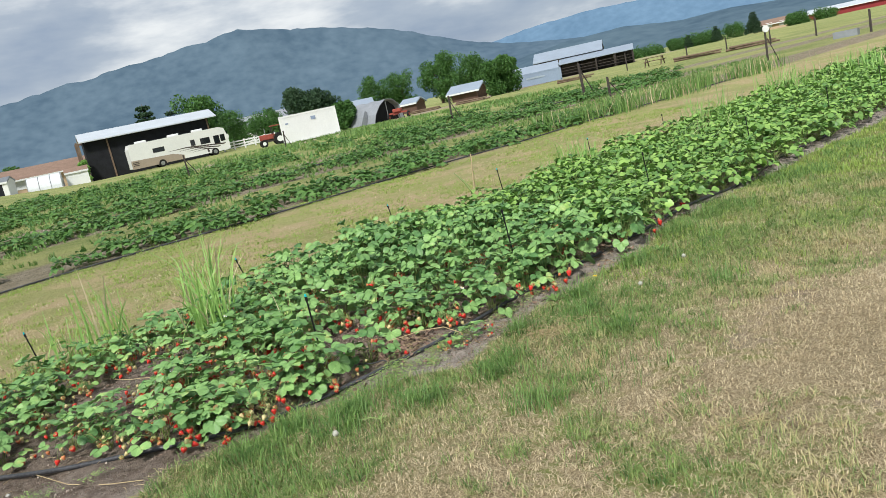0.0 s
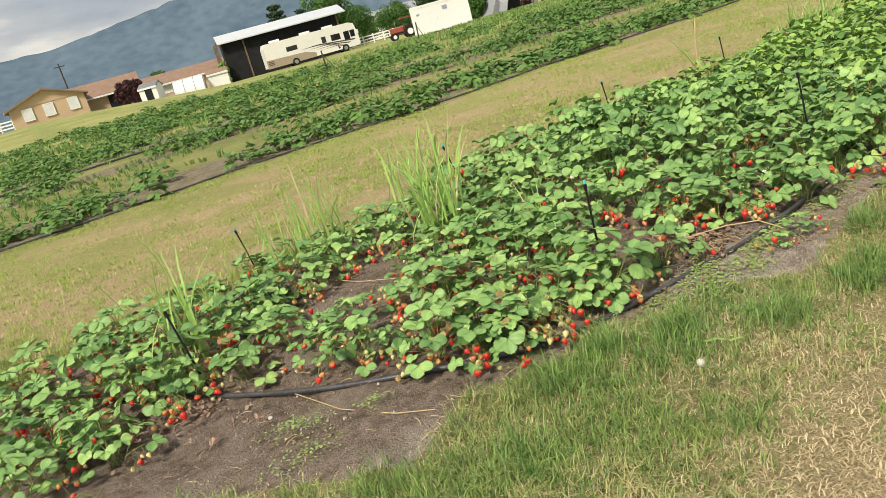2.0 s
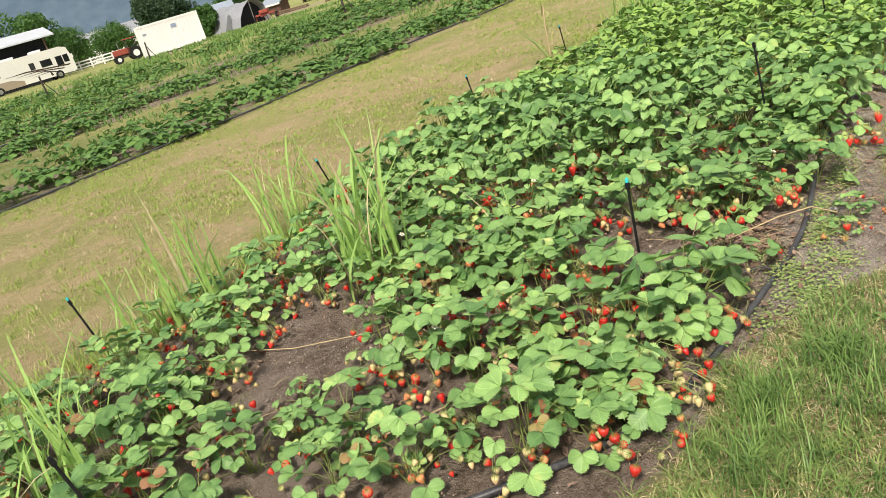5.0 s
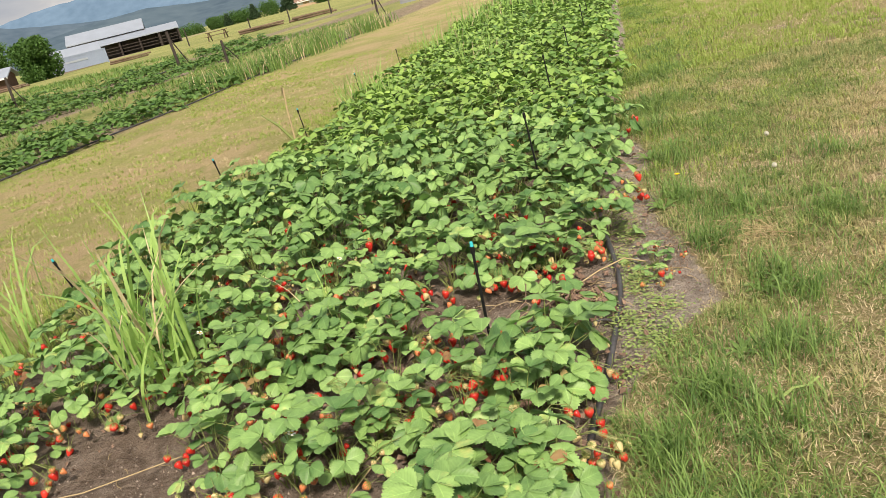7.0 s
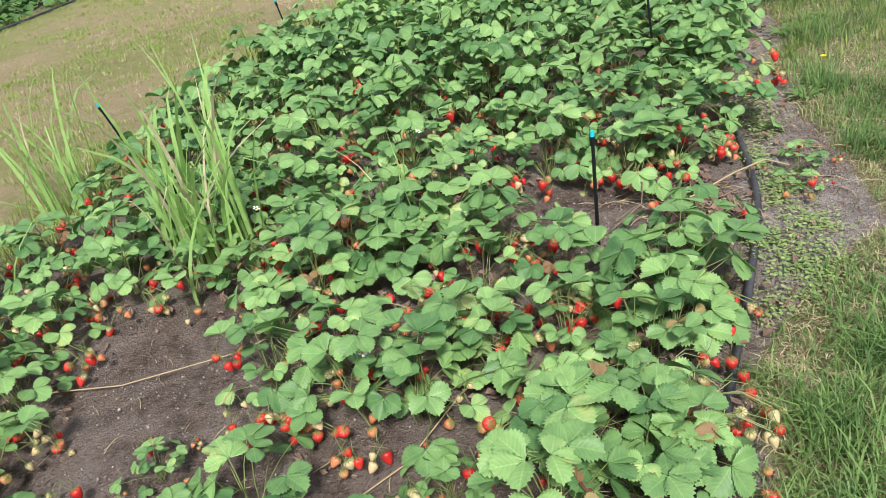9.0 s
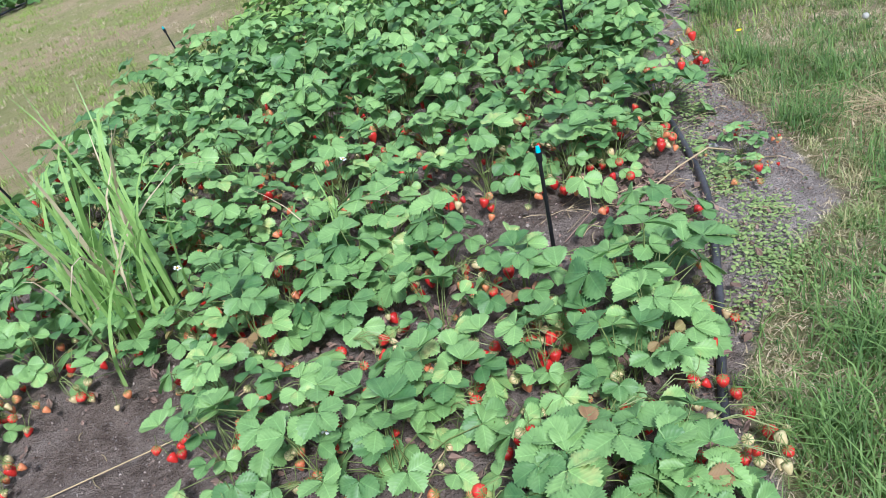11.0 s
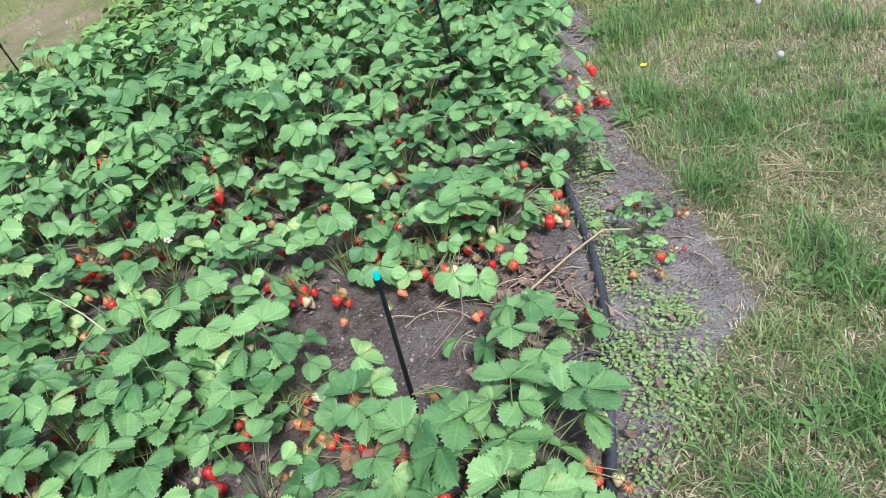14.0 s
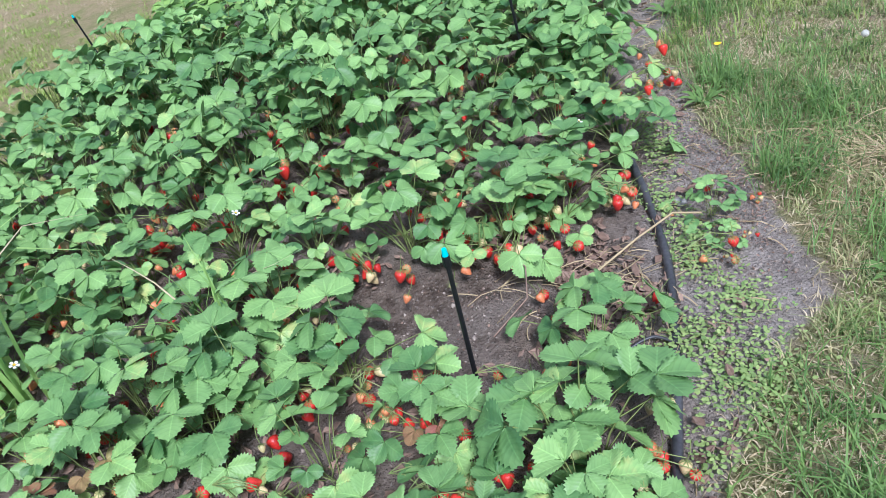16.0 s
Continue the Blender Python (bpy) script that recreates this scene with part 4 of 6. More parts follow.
# ---- vehicles and buildings ----
def motorhome():
    t = thing("motorhome", far_at(-19.3, 108, face=32), "long white and tan coach motorhome parked by the barn", "motorhome")
    L, W, H = 12.9, 2.5, 3.55
    prof = [(-L / 2, 0.5), (-L / 2, 3.0), (-L / 2 + 0.25, H), (L / 2 - 1.1, H), (L / 2 - 0.35, H - 0.25), (L / 2, 1.9), (L / 2, 0.55), (L / 2 - 0.4, 0.4)]
    part("body", prism(prof, -W / 2, W / 2), M_CREAM, t)
    part("lower_panel", prism([(-L / 2 - 0.01, 0.42), (-L / 2 - 0.01, 1.5), (-1.2, 1.35), (0.2, 0.95), (0.2, 0.42)], -W / 2 - 0.015, -W / 2 + 0.2), M_TAN, t, "tan painted lower side")
    for z0, x0, x1, th in ((1.62, -1.8, 6.0, 0.14), (1.36, -0.6, 5.2, 0.1), (1.12, 0.2, 4.4, 0.08), (0.9, 0.9, 3.6, 0.07)):
        part("stripe", prism([(x0, z0 + 0.1), (x0 + 2.5, z0 + 0.22), (x1, z0 - 0.25), (x1 - 0.3, z0 - 0.25 - th), (x0 + 2.4, z0 + 0.22 - th)], -W / 2 - 0.012, -W / 2 + 0.02), M_STRIPE, t, "dark sweeping side stripe")
    for x0, x1, z0, z1 in ((-3.5, -2.1, 2.0, 2.5), (1.4, 1.9, 1.85, 2.55), (2.7, 3.9, 1.8, 2.5), (4.5, 5.2, 1.5, 2.5), (5.4, 5.95, 1.7, 2.5)):
        w = part("window", box(x0, -W / 2 - 0.02, z0, x1, -W / 2 + 0.05, z1), M_GLASS, t)
        part("window_frame", box(x0 - 0.05, -W / 2 - 0.012, z0 - 0.05, x1 + 0.05, -W / 2 + 0.03, z1 + 0.05), M_STRIPE, w)
    part("windscreen", box(L / 2 - 0.12, -1.1, 1.7, L / 2 + 0.03, 1.1, 2.8), M_GLASS, t)
    for x in (-5.2, -1.0, 2.2):
        part("roof_unit", box(x, -0.5, H, x + 1.3, 0.5, H + 0.28), M_WHITE, t, "white roof air conditioner", 0.05)
    for x in (-2.7, 4.3):
        for y in (-W / 2 + 0.12, W / 2 - 0.12):
            wh = part("wheel", rod((x, y - 0.14, 0.48), (x, y + 0.14, 0.48), 0.48, seg=20), M_TYRE, t)
            part("rim", rod((x, y - 0.16, 0.48), (x, y + 0.16, 0.48), 0.26, seg=16), M_METAL, wh)
    part("mirror", box(L / 2 - 0.2, -W / 2 - 0.35, 1.9, L / 2, -W / 2 - 0.1, 2.4), M_CREAM, t)
    for z in (0.8, 1.0, 1.2):
        part("louvre", box(-L / 2 + 0.15, -W / 2 - 0.03, z, -L / 2 + 0.9, -W / 2, z + 0.1), M_STRIPE, t)


motorhome()


def pole_barn():
    t = thing("pole_barn", far_at(-21.2, 117, face=27), "pole barn with dark open front, black cloth end and white metal roof", "barn")
    L, W, H = 16.6, 7.0, 5.2
    # the front is open: this black sheet imitates the shade inside
    part("wall", box(-L / 2, -W / 2, 0, L / 2, -W / 2 + 0.1, H), M_SHADE, t, "black sheet standing in for the dark open front")
    part("wall", box(-L / 2, -W / 2 + 0.1, 0, -L / 2 + 0.1, W / 2, H), M_SHADE, t, "black shade cloth end")
    part("wall", box(-L / 2 + 0.1, W / 2 - 0.1, 0, L / 2, W / 2, H), M_SHADE, t)
    roof = prism([(-W / 2 - 0.9, H + 0.15), (0, H + 1.35), (W / 2 + 0.9, H + 0.15), (W / 2 + 0.9, H), (0, H + 1.2), (-W / 2 - 0.9, H)], -L / 2 - 1.1, L / 2 + 0.5)
    bmesh.ops.rotate(roof, verts=roof.verts, matrix=Matrix.Rotation(radians(90), 3, "Z"))
    part("roof", roof, M_ROOF, t, "white corrugated metal roof")
    for x in (-L / 2 - 0.6, -L / 2 + 3.0, L / 2 - 0.2):
        part("post", box(x - 0.1, -W / 2 - 0.12, 0, x + 0.1, -W / 2 + 0.0, H + 0.1), M_WOOD, t)
    for y in (-W / 2 + 0.4, 0, W / 2 - 0.4):
        part("post", box(-L / 2 - 0.9, y - 0.1, 0, -L / 2 - 0.7, y + 0.1, H + 0.2), M_WOOD, t)
    part("gable", prism([(-W / 2, H), (W / 2, H), (0, H + 1.15)], -0.05, 0.05), M_WOOD, t).matrix_basis = Matrix.Translation((-L / 2, 0, 0)) @ Matrix.Rotation(radians(90), 4, "Z")


pole_barn()


def cargo_box(name, m, L, W, H, material, label, ribs=True, signs=()):
    t = thing(name, m, label, "shipping container")
    part("body", box(-L / 2, -W / 2, 0.12, L / 2, W / 2, H), material, t, bevel=0.03)
    if ribs:
        n = int(L / 0.28)
        for i in range(n):
            x = -L / 2 + (i + 0.5) * L / n
            part("rib", box(x - 0.06, -W / 2 - 0.035, 0.25, x + 0.06, -W / 2 + 0.01, H - 0.15), material, t)
    for x in (-L / 2, L / 2 - 0.14):
        part("corner_post", box(x - 0.02, -W / 2 - 0.04, 0.0, x + 0.16, -W / 2 + 0.12, H + 0.02), material, t)
    part("rail", box(-L / 2, -W / 2 - 0.04, H - 0.14, L / 2, -W / 2 + 0.05, H + 0.015), material, t)
    part("rail", box(-L / 2, -W / 2 - 0.04, 0.1, L / 2, -W / 2 + 0.05, 0.26), material, t)
    for x, z, w, h, mm in signs:
        part("sign", box(x, -W / 2 - 0.06, z, x + w, -W / 2 - 0.045, z + h), mm, t)
    return t


cargo_box("storage_container", far_at(-10.05, 71.5, face=12), 5.1, 2.4, 2.5, M_WHITE, "white steel storage container standing beside the gravel track", True, ((-2.1, 1.75, 0.28, 0.12, M_BLUE), (0.25, 1.75, 0.42, 0.3, M_BLUE)))
cargo_box("storage_container", far_at(6.8, 108, face=-8), 7.2, 2.5, 1.75, M_BLUE, "blue-grey steel container with a faded pale sign", True, ((-1.2, 0.95, 2.6, 0.22, M_BLUEROOF),))


def open_hay_barn():
    t = thing("hay_barn", far_at(10.5, 140, face=-14), "large open-sided timber hay barn with pale metal roofs", "barn")
    def roof(profile, x0, x1, label):
        bm = prism(profile, -x1, -x0)
        bmesh.ops.rotate(bm, verts=bm.verts, matrix=Matrix.Rotation(radians(90), 3, "Z"))
        return part("roof", bm, M_BLUEROOF, t, label)
    roof([(-3.4, 3.35), (0.6, 4.9), (4.6, 3.35), (4.6, 3.2), (0.6, 4.75), (-3.4, 3.2)], -8.6, 3.4, "pale metal upper roof")
    roof([(-7.4, 2.25), (-2.6, 3.15), (-2.6, 3.0), (-7.4, 2.1)], -4.0, 8.4, "pale metal lean-to roof")
    for x in (-8.3, -4.2, 0.0, 3.2):
        for y in (-3.2, 4.4):
            part("post", box(x - 0.13, y - 0.13, 0, x + 0.13, y + 0.13, 3.3), M_POST, t)
    for x in (-3.8, -0.8, 2.2, 5.2, 8.2):
        part("post", box(x - 0.12, -7.2, 0, x + 0.12, -6.96, 2.2), M_POST, t)
    part("wall", box(-8.4, 4.5, 0, 8.2, 4.7, 3.2), M_POST, t)
    part("upper_wall", box(-8.4, -3.0, 2.9, 3.3, -2.85, 3.3), M_POST, t)
    part("end_wall", box(8.1, -6.9, 0, 8.25, 4.4, 2.2), M_POST, t)
    # hay takes the dark post colour to imitate shade under the roof
    for x in (-3.6, -0.6, 2.4, 5.4):
        part("hay_block", box(x, -2.6, 0, x + 2.6, 3.5, 2.3), M_POST, t, "stacked hay coloured dark for the barn's shade")
    for z in (0.5, 0.95, 1.4):
        part("rail", box(-3.8, -7.3, z, 8.2, -7.22, z + 0.1), M_POST, t)
    for s_ in (-1, 1):
        part("gable_beam", rod((-8.5, 0.6, 4.7), (-8.5, 0.6 + s_ * 3.9, 3.2), 0.12, seg=6), M_POST, t)
    part("gable_tie", rod((-8.5, -3.2, 3.2), (-8.5, 4.4, 3.2), 0.12, seg=6), M_POST, t)


open_hay_barn()


def gable_house(name, m, L, W, H, rise, wall, roof, label, windows=(), eave=0.5, doors=()):
    """Ridge along x; the front is -y."""
    t = thing(name, m, label, "house")
    part("wall", box(-L / 2, -W / 2, -0.3, L / 2, W / 2, H), wall, t)
    for x in (-L / 2 + 0.02, L / 2 - 0.02):
        part("gable", prism([(-W / 2, H), (W / 2, H), (0, H + rise)], -0.08, 0.08), wall, t).matrix_basis = Matrix.Translation((x, 0, 0)) @ Matrix.Rotation(radians(90), 4, "Z")
    k = rise / (W / 2)
    rf = prism([(-W / 2 - eave, H - eave * k + 0.18), (0, H + rise + 0.18), (W / 2 + eave, H - eave * k + 0.18), (W / 2 + eave, H - eave * k), (0, H + rise), (-W / 2 - eave, H - eave * k)], -L / 2 - eave, L / 2 + eave)
    bmesh.ops.rotate(rf, verts=rf.verts, matrix=Matrix.Rotation(radians(90), 3, "Z"))
    part("roof", rf, roof, t)
    part("fascia", box(-L / 2 - eave, -W / 2 - eave - 0.03, H - eave * k - 0.06, L / 2 + eave, -W / 2 - eave + 0.0, H - eave * k + 0.16), M_WHITE, t, "white fascia board")
    for x0, z0, w, h, side in windows:
        if side == "f":
            wn = part("window", box(x0, -W / 2 - 0.03, z0, x0 + w, -W / 2 + 0.02, z0 + h), M_POLY, t, "pale curtained window")
            fr = box(x0 - 0.1, -W / 2 - 0.05, z0 - 0.1, x0, -W / 2 + 0.02, z0 + h + 0.1)
            box(x0 + w, -W / 2 - 0.05, z0 - 0.1, x0 + w + 0.1, -W / 2 + 0.02, z0 + h + 0.1, fr)
            box(x0, -W / 2 - 0.05, z0 + h, x0 + w, -W / 2 + 0.02, z0 + h + 0.1, fr)
            box(x0, -W / 2 - 0.05, z0 - 0.1, x0 + w, -W / 2 + 0.02, z0, fr)
        else:
            wn = part("window", box(L / 2 - 0.02, x0, z0, L / 2 + 0.11, x0 + w, z0 + h), M_POLY, t, "pale curtained window")
            fr = box(L / 2 - 0.02, x0 - 0.1, z0 - 0.1, L / 2 + 0.13, x0, z0 + h + 0.1)
            box(L / 2 - 0.02, x0 + w, z0 - 0.1, L / 2 + 0.13, x0 + w + 0.1, z0 + h + 0.1, fr)
            box(L / 2 - 0.02, x0, z0 + h, L / 2 + 0.13, x0 + w, z0 + h + 0.1, fr)
            box(L / 2 - 0.02, x0, z0 - 0.1, L / 2 + 0.13, x0 + w, z0, fr)
        part("window_frame", fr, M_WHITE, wn)
    # black panels on the wall stand for the shade inside doorways and porch
    for x0, w, h in doors:
        part("door", box(x0, -W / 2 - 0.03, 0, x0 + w, -W / 2 + 0.02, h), M_SHADE, t, "dark open doorway")
    return t


# the tan house: a gable end towards the field, a wing behind it
gable_house("house", far_at(-37.0, 112, face=-53), 12, 8.6, 2.3, 1.5, M_STUCCO, M_SHINGLE, "single-storey tan stucco house with a brown shingled roof", ((-2.9, 0.75, 1.0, 1.25, "s"), (-0.5, 0.75, 1.0, 1.3, "s"), (2.3, 0.75, 1.0, 1.3, "s")))
gable_house("house_wing", far_at(-33.6, 117, face=33), 9, 6, 2.2, 1.6, M_STUCCO, M_SHINGLE, "low tan wing of the house with a covered porch", (), 0.6, ((0.5, 2.6, 2.0),))
gable_house("house", far_at(-27.9, 122, face=28), 12.5, 7, 2.3, 1.3, M_STUCCO, M_SHINGLE, "long low tan building with a brown shingled roof", ((-4.2, 1.0, 1.4, 1.0, "f"), (-1.8, 1.0, 0.9, 1.0, "f")))
gable_house("garden_shed", far_at(-30.6, 104, face=10), 2.2, 2.4, 1.5, 0.5, M_CREAM, M_METAL, "small cream garden shed with its door open", (), 0.1, ((-0.4, 0.9, 1.4),))
gable_house("garden_shed", far_at(-26.1, 106, face=26), 2.6, 2.0, 1.6, 0.45, M_WHITE, M_SHINGLE, "small white garden shed beside the barn", (), 0.1)
gable_house("house", far_at(-13.6, 170, face=16), 15, 8, 3.6, 1.9, M_CREAM, M_TARP, "pale house with a grey roof among trees", ((-3.5, 1.2, 1.2, 1.2, "f"), (1.5, 1.2, 1.2, 1.2, "f")))
gable_house("farm_shed", far_at(-6.55, 96, face=10), 4.2, 4, 1.9, 0.9, M_WOOD, M_BLUEROOF, "small timber shed with a pale metal roof", (), 0.3)
gable_house("farm_shed", far_at(-2.3, 104, face=-35), 2.5, 2.0, 1.2, 0.5, M_REDWOOD, M_BLUEROOF, "small red-brown shed with a pale metal roof", (), 0.25)
gable_house("farm_shed", far_at(1.9, 112, face=-25), 4.0, 3.6, 1.3, 0.8, M_REDWOOD, M_BLUEROOF, "red-brown timber shed with a pale metal roof", (), 0.6)
gable_house("farm_shed", far_at(6.7, 116, face=-10), 7.0, 4.0, 1.7, 0.9, M_WOOD, M_BLUEROOF, "shed with a pale blue metal roof behind the container", (), 0.4)
gable_house("red_barn", far_at(28.0, 250, face=-33), 24, 8, 1.7, 0.9, M_RED, M_ROOF, "long red metal-sided barn with a white roof", (), 0.5)
gable_house("house", far_at(23.1, 215, face=-20), 8, 6, 1.4, 1.0, M_STUCCO, M_SHINGLE, "distant tan house with a brown roof", ((-2, 0.7, 1.2, 0.9, "f"), (1, 0.7, 1.2, 0.9, "f")))


# ---- trees ----
def leaf_cloud(clumps, n, size, seed, flat=1.0):
    """Many small leaf faces scattered through clumps (x, y, z, radius): verts and quads."""
    g = np.random.default_rng(seed)
    w = np.array([c[3] ** 2 for c in clumps])
    pick = g.choice(len(clumps), n, p=w / w.sum())
    C = np.array(clumps)[pick]
    d = g.normal(size=(n, 3))
    d /= np.linalg.norm(d, axis=1)[:, None]
    r = C[:, 3] * g.uniform(0.55, 1.08, n)
    P = C[:, :3] + d * r[:, None] * np.array([1, 1, flat])
    a = g.normal(size=(n, 3))
    a /= np.linalg.norm(a, axis=1)[:, None]
    b = np.cross(a, g.normal(size=(n, 3)))
    b /= np.linalg.norm(b, axis=1)[:, None]
    s = (size * g.uniform(0.6, 1.3, n))[:, None]
    V = np.stack([P - a * s, P + b * s * 0.6, P + a * s, P - b * s * 0.6], 1).reshape(-1, 3)
    F = np.arange(n * 4).reshape(-1, 4)
    return V, F


def broadleaf(az, d, h, width, label, seed, material=None, n=5200):
    r = random.Random(seed)
    t = thing("tree", far_at(az, d), label, "tree")
    V, F = sweep([(0, 0, -0.2), (0.1, 0, h * 0.2), (0.0, 0.1, h * 0.45), (0.1, 0, h * 0.7)], [h * 0.035, h * 0.028, h * 0.018, h * 0.008], 8)
    part("trunk", mesh_from("trunk", V, F, M_BARK, smooth=True), None, t)
    clumps = []
    for k in range(26):
        a, z = r.uniform(0, 6.28), r.uniform(0.07, 0.9)
        rad = width / 2 * (1 - 0.55 * abs(z - 0.5) * 1.4) * r.uniform(0.35, 0.8)
        x, y = rad * math.cos(a), rad * math.sin(a)
        clumps.append((x, y, h * z, width * r.uniform(0.14, 0.23)))
        V, F = sweep([(0, 0, h * z * 0.55), (x * 0.5, y * 0.5, h * z * 0.8), (x, y, h * z)], [h * 0.012, h * 0.008, h * 0.003], 5)
        if k < 7:
            part("limb", mesh_from("limb", V, F, M_BARK), None, t)
    clumps.append((0, 0, h * 0.55, width * 0.3))
    V, F = leaf_cloud(clumps, int(n * 2.0), max(0.15, 0.17 * h / 8), seed)
    part("crown", raw_mesh("crown", V, F, [material or M_TREE]), None, t)


def conifer(az, d, h, width, label, seed):
    r = random.Random(seed)
    t = thing("conifer_tree", far_at(az, d), label, "tree")
    part("trunk", rod((0, 0, -0.2), (0, 0, h * 0.96), h * 0.025, h * 0.004), M_BARK, t)
    clumps = []
    z = 0.14
    while z < 0.97:
        reach = width / 2 * (1 - z) ** 0.75 * r.uniform(0.8, 1.15) + 0.12
        k = 6 if z < 0.7 else 4
        a0 = r.uniform(0, 6)
        for i in range(k):
            a = a0 + 6.28 * i / k + r.uniform(-0.3, 0.3)
            for q in (0.45, 0.85):
                clumps.append((reach * q * math.cos(a), reach * q * math.sin(a), h * z - reach * q * 0.12, 0.115 * h * (1 - 0.6 * z)))
        z += 0.095
    V, F = leaf_cloud(clumps, 7000, 0.03 * h, seed, 0.6)
    part("crown", raw_mesh("crown", V, F, [M_PINE]), None, t)


broadleaf(-17.6, 140, 10.5, 9.5, "bright green broadleaf tree behind the barn", 1)
broadleaf(-15.6, 138, 6.5, 7.0, "green broadleaf tree behind the barn", 2)
broadleaf(-13.0, 128, 4.2, 8, "low green bushes by the pale house", 31)
conifer(-20.9, 150, 11.5, 7.5, "dark pine tree behind the barn roof", 3)
conifer(-22.0, 152, 8.5, 6, "dark pine tree behind the barn roof", 4)
conifer(-19.2, 152, 9.6, 6, "dark pine tree behind the barn roof", 5)
broadleaf(-10.3, 92, 5.9, 5.0, "dark bushy pine tree behind the white container", 6, M_PINE, 6500)
broadleaf(-8.6, 95, 5.2, 4.4, "dark bushy pine tree behind the white container", 7, M_PINE, 5500)
broadleaf(-7.4, 84, 2.8, 2.6, "small shrub beside the white container", 32)
conifer(-12.55, 150, 6.2, 2.6, "slim dark conifer beside the pale house", 8)
broadleaf(-5.0, 135, 7.0, 6.5, "round green tree behind the tarpaulin shelter", 9)
broadleaf(-2.9, 138, 7.2, 7.0, "round green tree behind the sheds", 10)
broadleaf(-0.1, 136, 8.2, 7.2, "tall dark green tree behind the sheds", 11)
broadleaf(2.2, 142, 7.4, 8.0, "green tree behind the timber shed", 12)
broadleaf(4.3, 95, 4.6, 5.2, "pale green willow-like tree by the blue container", 13, M_TREE, 7500)
broadleaf(4.9, 140, 7.0, 4, "green tree behind the container", 14)
for k, (az, h, w) in enumerate(((15.2, 1.7, 7), (16.6, 2.6, 4), (18.2, 2.4, 7), (20.6, 3.0, 6), (19.0, 2.2, 8), (24.2, 2.2, 5), (24.6, 2.2, 6), (14.2, 1.6, 7), (17.4, 2.0, 7), (26.2, 1.8, 6))):
    broadleaf(az, 205, h, w, "dark green tree along the far field edge", 40 + k, None, 2200)
conifer(17.6, 200, 2.9, 2.4, "dark conifer along the far field edge", 50)
conifer(19.45, 200, 3.9, 2.6, "dark conifer along the far field edge", 51)
conifer(21.85, 195, 5.2, 4.0, "tall dark conifer before the distant house", 52)
broadleaf(-32.3, 108, 3.0, 2.6, "dark purple-leaved tree beside the garden shed", 60, M_PURPLE, 3200)
broadleaf(-31.4, 112, 3.0, 2.6, "dark purple-leaved tree beside the garden shed", 61, M_PURPLE, 3200)
broadleaf(-29.9, 150, 4.6, 4.5, "green tree behind the long house", 62)
broadleaf(-25.6, 112, 3.0, 1.6, "yellow-green shrub at the barn's corner", 63, M_TALL, 1600)
broadleaf(-41.5, 160, 3.4, 8, "dark trees beyond the house", 64)
broadleaf(-43.5, 160, 3.4, 8, "dark trees beyond the house", 65)


# ---- farm gear ----
def tarp_shelter():
    t = thing("tarp_shelter", far_at(-5.3, 84, face=48), "grey tarpaulin tent shelter open at one end", "shelter")
    def shell(off, seed):
        V, F = [], []
        prof = [(-2.3, 0), (-1.9, 0.9), (-1.1, 1.75), (-0.1, 2.3), (0.9, 2.15), (1.7, 1.5), (2.1, 0)]
        for j in range(9):
            y = -2.4 + j * 0.6
            for x, z in prof:
                s = 0.06 * noise.noise(Vector((x, y * 1.3, seed)))
                V.append((x * (1 + off) + s, y, max(0, z * (1 + off) + (s if z > 0 else 0) - 0.12 * math.sin(j / 8 * 3.14 * 2.5) ** 2 * (z > 1))))
        n = len(prof)
        for j in range(8):
            for i in range(n - 1):
                F.append((j * n + i, j * n + i + 1, (j + 1) * n + i + 1, (j + 1) * n + i))
        return V, F
    V, F = shell(0, 1.0)
    cover = part("cover", mesh_from("cover", V, F, M_TARP), None, t)
    sol = cover.modifiers.new("thickness", "SOLIDIFY")
    sol.thickness = 0.05
    # black sheet added across the open end to imitate its shaded interior
    part("dark_inside", prism([(-2.2, 0), (-1.8, 0.85), (-1.05, 1.65), (-0.1, 2.15), (0.85, 2.0), (1.6, 1.4), (2.0, 0)], -1.7, -1.6), M_SHADE, t)
    for y in (-2.3, 0, 2.2):
        part("pole", rod((-0.1, y, 0), (-0.1, y, 2.25), 0.04), M_METAL, t)
    part("side_sheet", prism([(-2.25, 0.0), (-3.2, 0.0), (-2.2, 1.5), (-1.9, 1.3)], -1.2, -1.15), M_TARP, t)


tarp_shelter()


